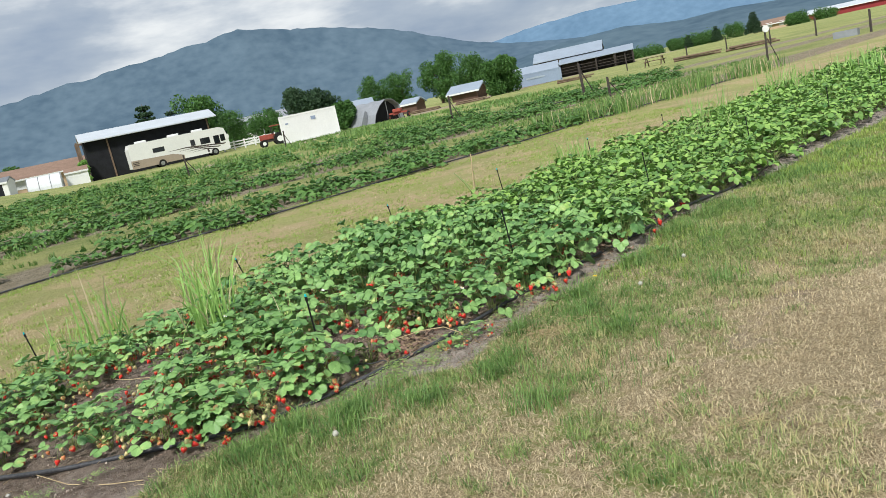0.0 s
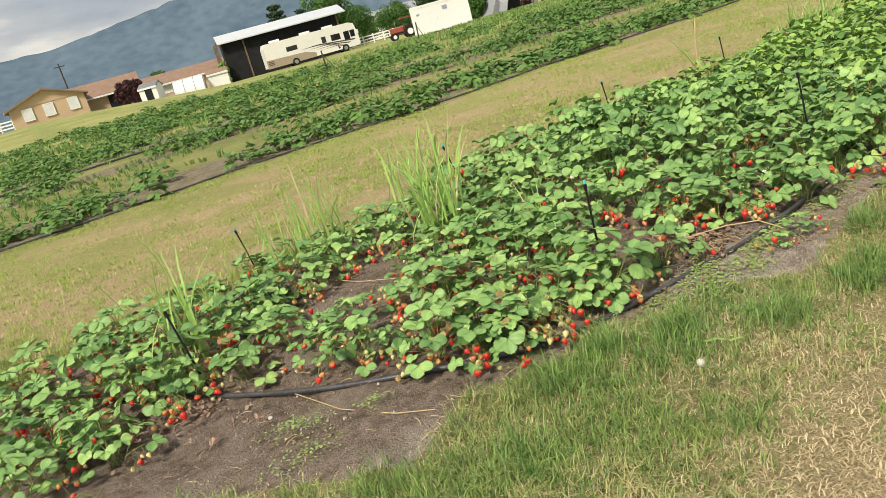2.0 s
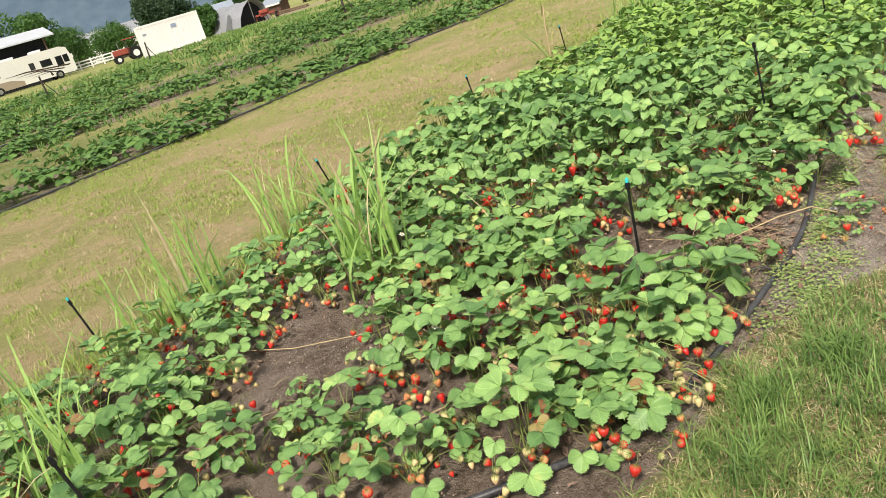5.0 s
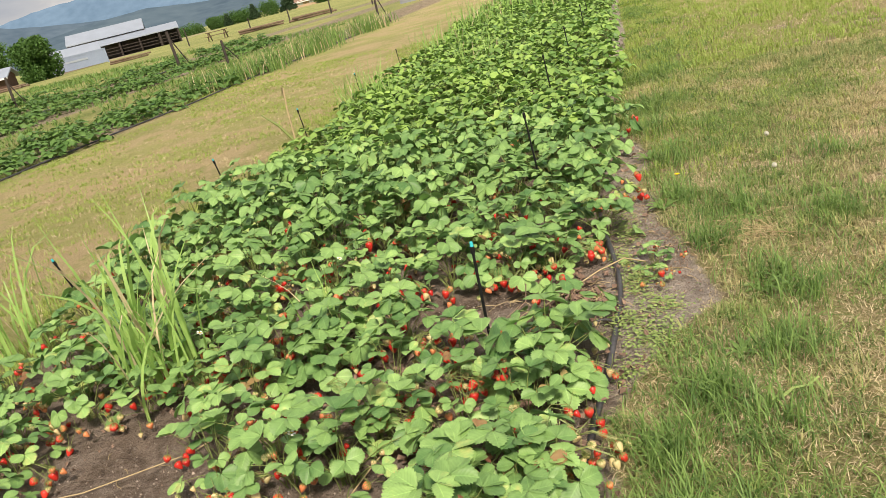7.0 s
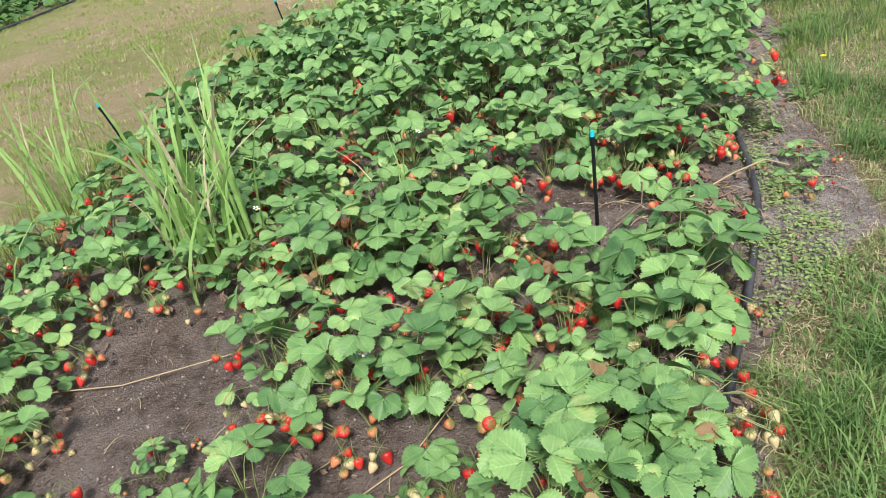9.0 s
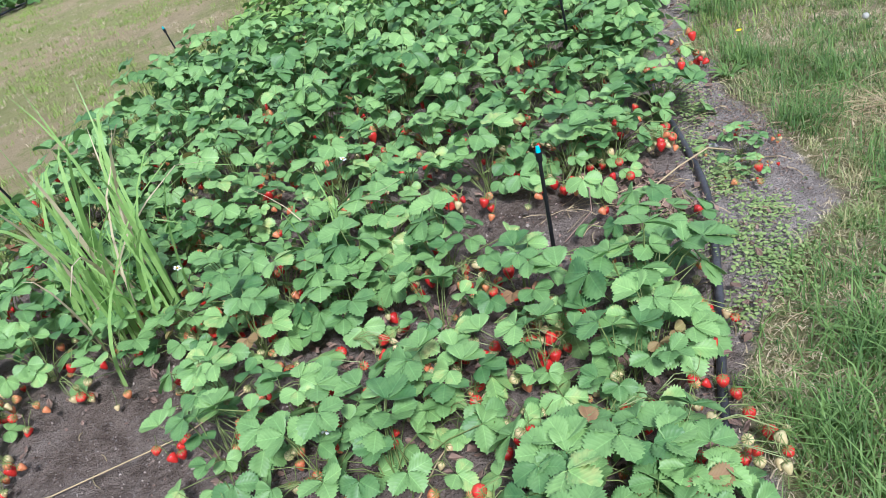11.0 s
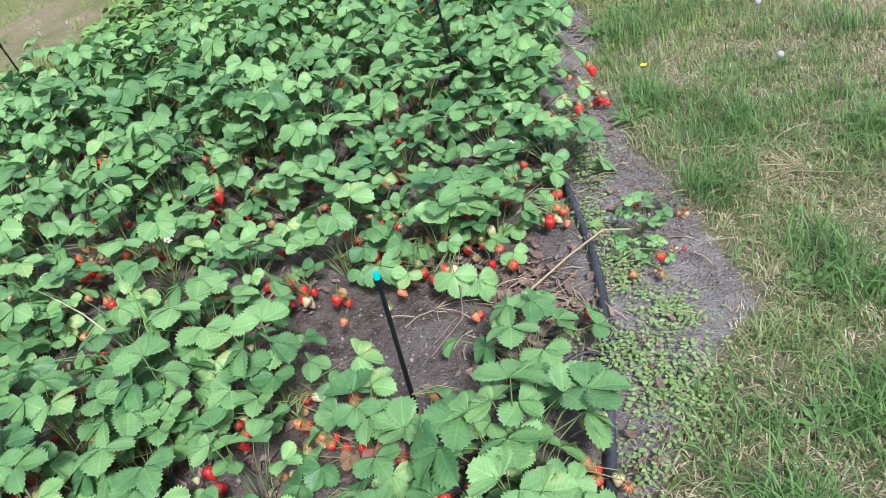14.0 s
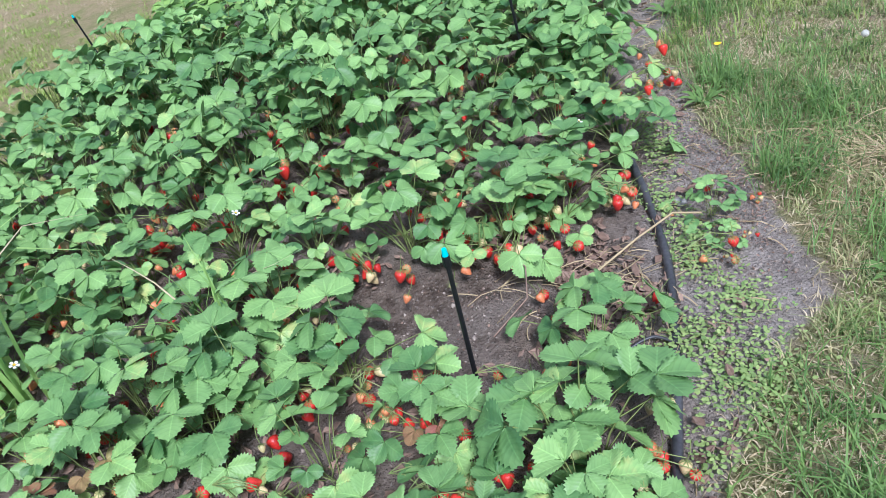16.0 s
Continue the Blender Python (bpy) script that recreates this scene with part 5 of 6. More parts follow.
def tractor(az, d, label, face):
    t = thing("tractor", far_at(az, d, face=face), label, "tractor")
    part("hood", box(-1.3, -0.35, 0.7, 0.3, 0.35, 1.25), M_RUST, t, "faded red hood", 0.06)
    part("grille", box(-1.36, -0.3, 0.7, -1.31, 0.3, 1.15), M_WHITE, t)
    part("chassis", box(-1.2, -0.25, 0.45, 1.0, 0.25, 0.72), M_POST, t)
    part("seat", box(0.55, -0.25, 1.1, 0.95, 0.25, 1.25), M_BLACK, t, bevel=0.04)
    part("canopy", box(0.0, -0.6, 1.95, 1.1, 0.6, 2.05), M_RUST, t, bevel=0.03)
    for x, y in ((0.1, -0.5), (0.1, 0.5), (1.0, -0.5), (1.0, 0.5)):
        part("roll_bar", rod((x, y, 0.8), (x, y, 1.97), 0.035), M_POST, t)
    part("steering_wheel", rod((0.3, 0, 1.3), (0.25, 0, 1.33), 0.2, seg=16), M_BLACK, t)
    part("exhaust", rod((-0.6, 0.1, 1.2), (-0.6, 0.1, 1.9), 0.035), M_METAL, t)
    for x, y, r, w in ((0.7, -0.62, 0.6, 0.3), (0.7, 0.62, 0.6, 0.3), (-0.95, -0.5, 0.38, 0.2), (-0.95, 0.5, 0.38, 0.2)):
        wh = part("wheel", rod((x, y - w / 2, r), (x, y + w / 2, r), r, seg=20), M_TYRE, t)
        part("rim", rod((x, y - w / 2 - 0.02, r), (x, y + w / 2 + 0.02, r), r * 0.5, seg=16), M_WHITE, wh)


tractor(-12.85, 82, "old red tractor with a canopy beside the container", 20)


def cultivator():
    t = thing("cultivator", far_at(-3.5, 79, face=-20), "rusty red farm implement parked before the shelter", "implement")
    part("frame", box(-1.0, -0.08, 0.55, 1.0, 0.08, 0.7), M_RUST, t)
    part("drawbar", box(-0.08, -1.1, 0.45, 0.08, 0.0, 0.56), M_RUST, t)
    part("hopper", box(-0.5, -0.25, 0.7, 0.4, 0.35, 1.05), M_RUST, t, bevel=0.05)
    for x in (-0.9, -0.45, 0.0, 0.45, 0.9):
        part("tine", rod((x, 0.1, 0.6), (x, 0.35, 0.02), 0.03, seg=6), M_POST, t)
    for x in (-1.1, 1.1):
        wh = part("wheel", rod((x - 0.08, 0, 0.3), (x + 0.08, 0, 0.3), 0.3, seg=18), M_TYRE, t)
        part("rim", rod((x - 0.1, 0, 0.3), (x + 0.1, 0, 0.3), 0.15, seg=14), M_RUST, wh)


cultivator()


def rail_fence(az0, d0, az1, d1, label, n):
    a, b = far_at(az0, d0).translation, far_at(az1, d1).translation
    t = thing("rail_fence", Matrix.Translation(a), label, "fence")
    v = b - a
    v.z = 0
    for i in range(n + 1):
        p = v * i / n
        part("post", box(p.x - 0.09, p.y - 0.09, 0, p.x + 0.09, p.y + 0.09, 1.35), M_WHITE, t)
    side = Vector((v.y, -v.x, 0)).normalized() * 0.11
    for z in (0.35, 0.75, 1.15):
        m = Matrix.Translation(v / 2 + side + Vector((0, 0, z))) @ Matrix.Rotation(math.atan2(v.y, v.x), 4, "Z")
        bm = bmesh.new()
        bmesh.ops.create_cube(bm, size=1, matrix=m @ Matrix.Diagonal((v.length, 0.04, 0.16, 1)))
        part("rail", bm, M_WHITE, t)


rail_fence(-16.3, 118, -12.6, 118, "white three-rail wooden fence beyond the motorhome", 5)
rail_fence(-40.8, 112, -39.3, 110, "short white rail fence beside the tan house", 2)


def fence_posts():
    for u, v, h, lean, r in ((23.2, 7.45, 1.3, 1, 0.04), (27.6, 17.8, 1.5, -2, 0.07), (25.8, 24.8, 1.3, 2, 0.06), (21.1, 12.2, 0.8, 0, 0.05), (30.3, 47.4, 1.3, 3, 0.06), (17, 37, 1.2, -2, 0.05)):
        p = at(u, v)
        t = thing("fence_post", Matrix.Translation(p) @ Matrix.Rotation(radians(lean), 4, "Y"), "dark weathered wooden fence post standing in grass", "fence post", "field posts")
        part("post", rod((0, 0, -0.2), (0, 0, h), r, r * 0.85, 8), M_POST, t)
        part("brace", rod((0.05, 0.0, h * 0.75), (0.5, 0.1, -0.02), r * 0.4, seg=6), M_POST, t)
        if u == 23.2:
            bm = rod((0.0, -0.06, h - 0.02), (0.0, -0.10, h - 0.02), 0.105, seg=20)
            part("reflector", bm, M_WHITE, t, "round white disc on the post")
    for az, d, h in ((13.3, 75, 1.6), (17.4, 70, 1.1), (20.0, 66, 1.1), (22.75, 62, 1.1), (25.5, 58, 1.2), (28.6, 44, 1.1), (31.5, 40, 1.1)):
        t = thing("fence_post", far_at(az, d), "slim weathered post of the wire fence", "fence post", "wire fence posts")
        part("post", rod((0, 0, -0.2), (0, 0, h), 0.06, 0.05, 8), M_POST, t)


fence_posts()


def picnic_table(az, d):
    t = thing("picnic_table", far_at(az, d, face=-30), "weathered wooden picnic table in the rough grass", "picnic table")
    part("tabletop", box(-0.9, -0.37, 0.7, 0.9, 0.37, 0.75), M_WOOD, t)
    for y in (-0.7, 0.7):
        part("bench", box(-0.9, y - 0.13, 0.42, 0.9, y + 0.13, 0.46), M_WOOD, t)
    for x in (-0.7, 0.7):
        part("crossbeam", box(x - 0.04, -0.8, 0.36, x + 0.04, 0.8, 0.42), M_WOOD, t)
        for s in (-1, 1):
            part("leg", rod((x, s * 0.65, 0), (x, s * 0.2, 0.7), 0.05, seg=6), M_WOOD, t)


picnic_table(15.2, 72)


def log_heap(az, d, label, seed):
    r = random.Random(seed)
    t = thing("log_heap", far_at(az, d, face=-20), label, "timber")
    for k in range(7):
        y, z = (k % 4) * 0.22 - 0.3, 0.09 + 0.17 * (k // 4)
        x = r.uniform(-0.4, 0.4)
        part("log", rod((x - 1.6, y, z), (x + 1.6, y + r.uniform(-0.15, 0.15), z), 0.09, 0.07, 7), M_WOOD, t)


log_heap(18.1, 68, "heap of grey poles lying in the grass", 1)
log_heap(21.6, 66, "heap of grey poles lying in the grass", 2)
log_heap(9.6, 82, "low dark heap of timber by the track", 3)
log_heap(2.0, 84, "stack of pale boards beside the track", 4)
log_heap(-1.5, 88, "low heap of scrap timber by the sheds", 5)


def trough(az, d):
    t = thing("water_trough", far_at(az, d, face=-40), "pale grey metal water trough in the grass", "trough")
    bm = box(-0.55, -0.25, 0.0, 0.55, 0.25, 0.32)
    top = [f for f in bm.faces if f.normal.z > 0.9]
    bmesh.ops.inset_region(bm, faces=top, thickness=0.06)
    bmesh.ops.translate(bm, verts=[v for f in top for v in f.verts], vec=(0, 0, -0.25))
    part("tank", bm, M_TARP, t)


trough(27.2, 44)


def polytunnel():
    t = thing("polytunnel", far_at(-28.1, 105, face=22), "small white plastic-covered hoop greenhouse", "greenhouse")
    arc = [(-1.5 * math.cos(math.pi * i / 12), 1.75 * math.sin(math.pi * i / 12)) for i in range(13)]
    bm = prism(arc, -1.9, 1.9)
    bmesh.ops.rotate(bm, verts=bm.verts, matrix=Matrix.Rotation(radians(90), 3, "Z"))
    part("cover", bm, M_POLY, t)
    for y in (-1.9, -0.6, 0.7, 1.9):
        V, F = sweep([(y, x * 1.015, z * 1.015) for x, z in arc], [0.03] * 13, 5)
        part("hoop", mesh_from("hoop", V, F, M_METAL), None, t)


polytunnel()


def utility_pole(az, d, h):
    t = thing("utility_pole", far_at(az, d), "dark wooden utility pole behind the house", "utility pole")
    part("pole", rod((0, 0, -0.3), (0, 0, h), 0.16, 0.11, 8), M_POST, t)
    part("crossarm", box(-0.9, -0.08, h - 0.6, 0.9, 0.08, h - 0.45), M_POST, t)


utility_pole(-35.45, 150, 9.5)
utility_pole(-24.0 + 10.9, 240, 7)


# ---- irrigation ----
def tube(name, pts, r, label, seg=10):
    P = []
    n = len(pts)
    for i in range(n - 1):
        p0, p1, p2, p3 = (Vector(pts[max(0, min(n - 1, i + k))]) for k in (-1, 0, 1, 2))
        for s in range(6):
            q = s / 6
            P.append(0.5 * ((2 * p1) + (p2 - p0) * q + (2 * p0 - 5 * p1 + 4 * p2 - p3) * q * q + (3 * p1 - p0 - 3 * p2 + p3) * q ** 3))
    P.append(Vector(pts[-1]))
    V, F = sweep([at(p.x, p.y, p.z) for p in P], [r] * len(P), seg)
    ob = new(name, mesh_from(name, V, F, M_TUBE, smooth=True))
    return tagged(ob, label, "irrigation tube")


def on(u, v, up):
    return (u, v, relief(u, v) + up)


main = [on(-2.35, 1.75, 0.012), on(-2.1, 1.5, 0.014), on(-1.94, 1.18, 0.016), on(-1.67, 0.73, 0.016), on(-1.37, 0.38, 0.016), on(-1.02, 0.16, 0.012), on(-0.65, 0.1, 0.012), on(-0.3, 0.05, 0.013), on(0.14, 0.01, 0.014), on(0.5, 0.03, 0.013), on(1.03, 0.085, 0.014), on(1.7, 0.1, 0.013), on(2.5, 0.04, 0.014), on(3.5, 0.09, 0.013), on(4.4, 0.03, 0.014), on(5.6, 0.12, 0.013), on(7, 0.09, 0.013), on(8.6, 0.17, 0.013), on(12, 0.1, 0.013)]
tube("irrigation_tube", main, 0.0118, "black polyethylene irrigation tube lying along the bed")
tube("irrigation_tube", [on(-0.12, 0.02, 0.014), on(-0.1, 0.08, 0.03), on(-0.14, 0.16, 0.02), on(-0.2, 0.25, 0.02)], 0.004, "thin black feeder tube joined to the main tube", 6)
tube("irrigation_tube", [(u, 8.75 - 0.06 * u + 0.1 * math.sin(u), 0.03) for u in range(-9, 22, 2)], 0.016, "black irrigation tube along the second bed", 6)
tube("irrigation_tube", [(u, 18.6 - 0.06 * u + 0.2 * math.sin(u * 0.5), 0.05) for u in range(-9, 30, 3)], 0.03, "black irrigation tube along the farther bed", 6)


def stake(u, v, h, lean_u, lean_v, cap):
    """A spray stake: black rod, a small head, some with a bright cap."""
    t = thing("irrigation_stake", BED @ Matrix.Translation((u, v, relief(u, v))), "thin black plastic irrigation stake standing in the bed", "stake", "irrigation stakes")
    tip = Vector((lean_u, lean_v, h))
    part("rod", rod((0, 0, -0.03), tip, 0.0062, 0.005, 8), M_BLACK, t)
    d = tip.normalized()
    part("collar", rod(tip - d * 0.03, tip - d * 0.004, 0.0085, 0.0085, 10), M_BLACK, t)
    if cap:
        part("nozzle", rod(tip - d * 0.004, tip + d * 0.012, 0.0068, 0.005, 10), M_CYAN, t, "bright cyan nozzle cap")
    return t


stake(-0.24, 0.47, 0.42, -0.02, -0.02, True)
for u, v, h, a, b, c in ((1.5, 0.4, 0.52, -0.03, 0.02, False), (3.5, 0.43, 0.5, -0.03, 0.02, False), (5.45, 0.35, 0.48, 0.0, 0.03, False), (7.5, 0.25, 0.5, 0.02, 0.02, False), (9.6, 0.25, 0.5, -0.02, 0.02, False), (-1.95, 1.4, 0.40, -0.05, 0.06, False),
                          (-1.05, 2.98, 0.34, -0.05, 0.03, True), (0.75, 2.9, 0.36, -0.07, 0.05, True), (2.5, 2.85, 0.40, -0.03, 0.04, True), (4.3, 2.9, 0.42, -0.06, 0.0, True), (6.2, 2.9, 0.42, -0.02, 0.02, True), (8.2, 2.9, 0.42, 0.0, 0.02, False)):
    stake(u, v, h, a, b, c)


# ---- tall weeds ----
def grass_clump(u, v, n, h0, h1, wide, seed, spread=0.06, material=None, label="tall bright green grass clump growing in the bed"):
    g = random.Random(seed)
    V, F, I = [], [], []
    for k in range(n):
        a, h = g.uniform(0, 6.28), g.uniform(h0, h1)
        bx, by = g.gauss(0, spread), g.gauss(0, spread)
        bend = (g.uniform(0.05, 0.4) if g.random() < 0.75 else g.uniform(0.4, 0.95)) * h
        w = wide * g.uniform(0.6, 1.2)
        dry = 1 if g.random() < 0.14 else 0
        side = Vector((-math.sin(a), math.cos(a), 0))
        b0 = len(V)
        m = 6
        for i in range(m + 1):
            s = i / m
            droop = max(0, s - 0.6) ** 2 * g.uniform(0.0, 1.6) * h
            p = Vector((bx + bend * s ** 2 * math.cos(a), by + bend * s ** 2 * math.sin(a), h * s - droop - bend * 0.25 * s * s))
            ww = w * (1 - s ** 2.2) * 0.5 + 0.0004
            V += [p - side * ww, p + side * ww]
        for i in range(m):
            o = b0 + 2 * i
            F.append((o, o + 1, o + 3, o + 2))
            I.append(dry)
    t = thing("grass_clump", BED @ Matrix.Translation((u, v, relief(u, v))), label, "grass clump", "weed grass in the bed")
    if u > 3:
        part("tuft", mesh_from("tuft", V, F, [material or M_TALL, M_STRAW], I), None, t)["kind"] = "stuff"
        return
    for k in range(n):
        b0, f0 = 14 * k, 6 * k
        F1 = [tuple(i - b0 for i in f) for f in F[f0:f0 + 6]]
        part("blade", mesh_from("blade", V[b0:b0 + 14], F1, M_STRAW if I[f0] else (material or M_TALL)), None, t)


for k, (u, v, n, a, b, w, s) in enumerate(((-0.23, 1.8, 46, 0.35, 0.95, 0.015, 0.08), (-0.12, 1.95, 14, 0.6, 0.98, 0.024, 0.05), (-0.64, 2.66, 28, 0.3, 0.8, 0.014, 0.09), (-0.9, 2.75, 34, 0.25, 0.55, 0.012, 0.1), (0.3, 2.95, 26, 0.35, 0.85, 0.015, 0.08), (-1.85, 1.88, 36, 0.3, 0.8, 0.015, 0.09), (-1.6, 2.2, 16, 0.2, 0.4, 0.007, 0.06),
                                        (2.15, 1.66, 16, 0.3, 0.5, 0.007, 0.03), (0.02, 1.2, 16, 0.2, 0.40, 0.006, 0.03), (5.45, 2.6, 90, 0.35, 0.75, 0.012, 0.16), (4.9, 2.6, 24, 0.3, 0.6, 0.009, 0.08), (6.4, 1.5, 26, 0.4, 0.75, 0.009, 0.1), (7.3, 1.6, 40, 0.4, 0.8, 0.01, 0.14), (8.55, 2.45, 60, 0.4, 0.85, 0.012, 0.2), (9.6, 2.6, 30, 0.4, 0.8, 0.012, 0.15), (11.1, 2.2, 120, 0.4, 0.9, 0.016, 0.25), (12.5, 1.2, 60, 0.4, 0.9, 0.016, 0.25), (9.3, 0.9, 24, 0.3, 0.6, 0.01, 0.1), (14, 2.0, 80, 0.4, 0.9, 0.02, 0.3), (-1.1, 3.0, 14, 0.2, 0.36, 0.006, 0.06))):
    grass_clump(u, v, n, a, b, w, 700 + k, s)
g_ = random.Random(5)
for k in range(26):
    u = 12.5 + 0.42 * k + g_.uniform(-0.1, 0.1)
    grass_clump(u, 9.6 - 0.09 * u + g_.uniform(-0.5, 0.5), 80, 0.28, 0.66, 0.022, 800 + k, 0.28, M_GREEN, "tall sword-leaved green clump in the second bed")


def dead_stalk(u, v):
    t = thing("dead_stalk", BED @ Matrix.Translation((u, v, relief(u, v))), "bent dry onion-like stalk leaning over the bed", "weed stalk")
    for k, (pts, r) in enumerate((([(0, 0, 0.2), (-0.03, 0.1, 0.38), (-0.05, 0.22, 0.5)], 0.013), ([(0, 0, 0.2), (0.03, 0.0, 0.5), (0.04, -0.01, 0.68), (0.06, 0.03, 0.6)], 0.009))):
        V, F = sweep(pts, [r] * (len(pts) - 1) + [r * 0.3], 6)
        part("stem", mesh_from("stem", V, F, M_STEM if k == 0 else M_STRAWSTEM, smooth=True), None, t)
    part("root_stalk", rod((0, 0, 0), (0, 0, 0.22), 0.012), M_STEM, t)


dead_stalk(3.62, 2.73)


# ---- small weeds, litter and flowers ----
def purslane():
    """Mats of small round weed leaves on the bare strip."""
    g = np.random.default_rng(31)
    V, F, n = [], [], 0
    mats = ((-0.2, -0.1, 0.17, 0.12, 620), (0.05, -0.14, 0.10, 0.09, 260), (0.27, -0.06, 0.16, 0.07, 420), (0.5, 0.0, 0.12, 0.06, 160), (0.85, -0.04, 0.22, 0.07, 420), (1.15, 0.0, 0.16, 0.06, 220), (-0.42, 0.0, 0.08, 0.06, 120), (-1.85, 0.55, 0.14, 0.10, 160), (-1.95, 0.3, 0.16, 0.08, 110), (-0.1, 0.0, 0.1, 0.07, 200), (0.02, 0.1, 0.08, 0.06, 100), (-1.62, 0.35, 0.07, 0.06, 60))
    for cu, cv, su, sv, k in mats:
        for _ in range(int(k * 1.25)):
            u, v = g.normal(cu, su * 0.5), g.normal(cv, sv * 0.5)
            z = relief(u, v) + g.uniform(0.004, 0.028)
            a, s, t = g.uniform(0, 6.28), g.uniform(0.005, 0.0105), g.uniform(-0.5, 0.5)
            d, e = np.array([np.cos(a), np.sin(a), 0.4 * t]), np.array([-np.sin(a), np.cos(a), g.uniform(-0.4, 0.4)])
            P = np.array([u, v, z])
            V += [P, P + d * s * 0.6 + e * s * 0.42, P + d * s * 1.25 + e * s * 0.36, P + d * s * 1.5, P + d * s * 1.25 - e * s * 0.36, P + d * s * 0.6 - e * s * 0.42]
            F.append((n, n + 1, n + 2, n + 3, n + 4, n + 5))
            n += 6
    ob = new("purslane_mat", raw_mesh("purslane_mat", np.array(V), np.array(F), [M_WEED]))
    ob.matrix_basis = BED
    tagged(ob, "mat of small round pale green weed leaves on soil", "weeds", kind="stuff")


M_WEED = leafy("weed_leaf", (0.17, 0.29, 0.085), (0.44, 0.54, 0.19), 0.5, 0.2, 0.9)
purslane()


def litter():
    """Dead curled leaves and broken stems round the crowns."""
    g = random.Random(9)
    V, F, n = [], [], 0
    def leaf(u, v, s):
        nonlocal n
        z = relief(u, v) + g.uniform(0.003, 0.025)
        m = BED @ Matrix.Translation((u, v, z)) @ Euler((g.uniform(-0.7, 0.7), g.uniform(-0.7, 0.7), g.uniform(0, 6.3))).to_matrix().to_4x4()
        for x, y, c in ((-1, 0, 0.3), (-0.4, 0.55, 0.0), (0.4, 0.5, 0.25), (1, 0.1, -0.1), (0.5, -0.5, 0.35), (-0.5, -0.5, 0.1)):
            V.append(m @ Vector((x * s, y * s, c * s)))
        F.append((n, n + 1, n + 2, n + 3))
        F.append((n, n + 3, n + 4, n + 5))
        n += 6
    for cu, cv, su, sv, k in ((0.10, 0.22, 0.08, 0.10, 420), (0.28, 0.35, 0.1, 0.12, 90), (-2.1, 1.2, 0.15, 0.15, 70), (-1.0, 2.15, 0.12, 0.15, 60), (-0.35, 0.8, 0.2, 0.3, 60), (2.2, 0.12, 0.25, 0.1, 160), (3.0, 0.25, 0.3, 0.12, 110), (-0.6, 0.5, 0.3, 0.4, 420), (-0.3, 1.1, 0.4, 0.5, 420), (0.6, 0.7, 0.4, 0.5, 420), (-1.8, 1.7, 0.4, 0.4, 200), (-2.2, 1.3, 0.2, 0.2, 120)):
        for _ in range(k):
            u, v = g.gauss(cu, su), g.gauss(cv, sv)
            if soil_cover(u, v) > 0.5 and not any(((u - a) / c) ** 2 + ((v - b) / d) ** 2 < 0.8 for a, b, c, d in BARE[:3]):
                leaf(u, v, g.uniform(0.008, 0.021))
    for cu, cv, su, sv, k in ((0.62, -0.2, 0.16, 0.06, 500), (0.35, -0.22, 0.12, 0.05, 260), (1.0, -0.12, 0.2, 0.06, 260), (-0.9, 1.5, 0.3, 0.35, 220), (0.05, 0.6, 0.12, 0.25, 160), (-1.9, 0.4, 0.3, 0.3, 160)):
        for _ in range(k):
            leaf(g.gauss(cu, su), g.gauss(cv, sv), g.uniform(0.002, 0.006))
    ob = new("dead_leaf_litter", mesh_from("dead_leaf_litter", V, F, M_BROWNLEAF))
    tagged(ob, "curled brown and grey dead leaves on the soil", "leaf litter", kind="stuff")
    V, F = [], []
    def strand(u, v, length, a, z0):
        pts = []
        for i in range(4):
            s = i / 3
            uu, vv = u + length * (s - 0.5) * math.cos(a + 0.3 * s), v + length * (s - 0.5) * math.sin(a + 0.3 * s)
            pts.append(at(uu, vv, relief(uu, vv) + z0 + 0.006 * math.sin(s * 3)))
        p, f = sweep(pts, [g.uniform(0.0008, 0.0018)] * 4, 3)
        k = len(V)
        V.extend(p)
        F.extend([tuple(i + k for i in q) for q in f])
    for _ in range(420):
        strand(g.uniform(-1.6, 3.0), g.gauss(-0.12, 0.13), g.uniform(0.03, 0.12), g.uniform(0, 6.3), g.uniform(0.002, 0.012))
    for _ in range(80):
        strand(g.gauss(0.13, 0.13), g.gauss(0.22, 0.13), g.uniform(0.05, 0.14), g.uniform(0, 6.3), g.uniform(0.004, 0.03))
    for _ in range(160):
        strand(g.gauss(0.62, 0.15), g.gauss(-0.5, 0.12), g.uniform(0.06, 0.16), g.uniform(0, 6.3), g.uniform(0.006, 0.03))
    for _ in range(160):
        strand(g.uniform(-2.4, -0.6), g.uniform(0.2, 1.9), g.uniform(0.03, 0.10), g.uniform(0, 6.3), 0.002)
    ob = new("straw_litter", mesh_from("straw_litter", V, F, M_STRAWSTEM))
    tagged(ob, "broken straw-coloured stems scattered on soil", "straw litter", kind="stuff")


litter()


def runner(pts, label, material, r=0.0022):
    V, F = sweep([at(*p) for p in pts], [r] * len(pts), 5)
    ob = new("runner_stem", mesh_from("runner_stem", V, F, material, smooth=True))
    tagged(ob, label, "plant stem")


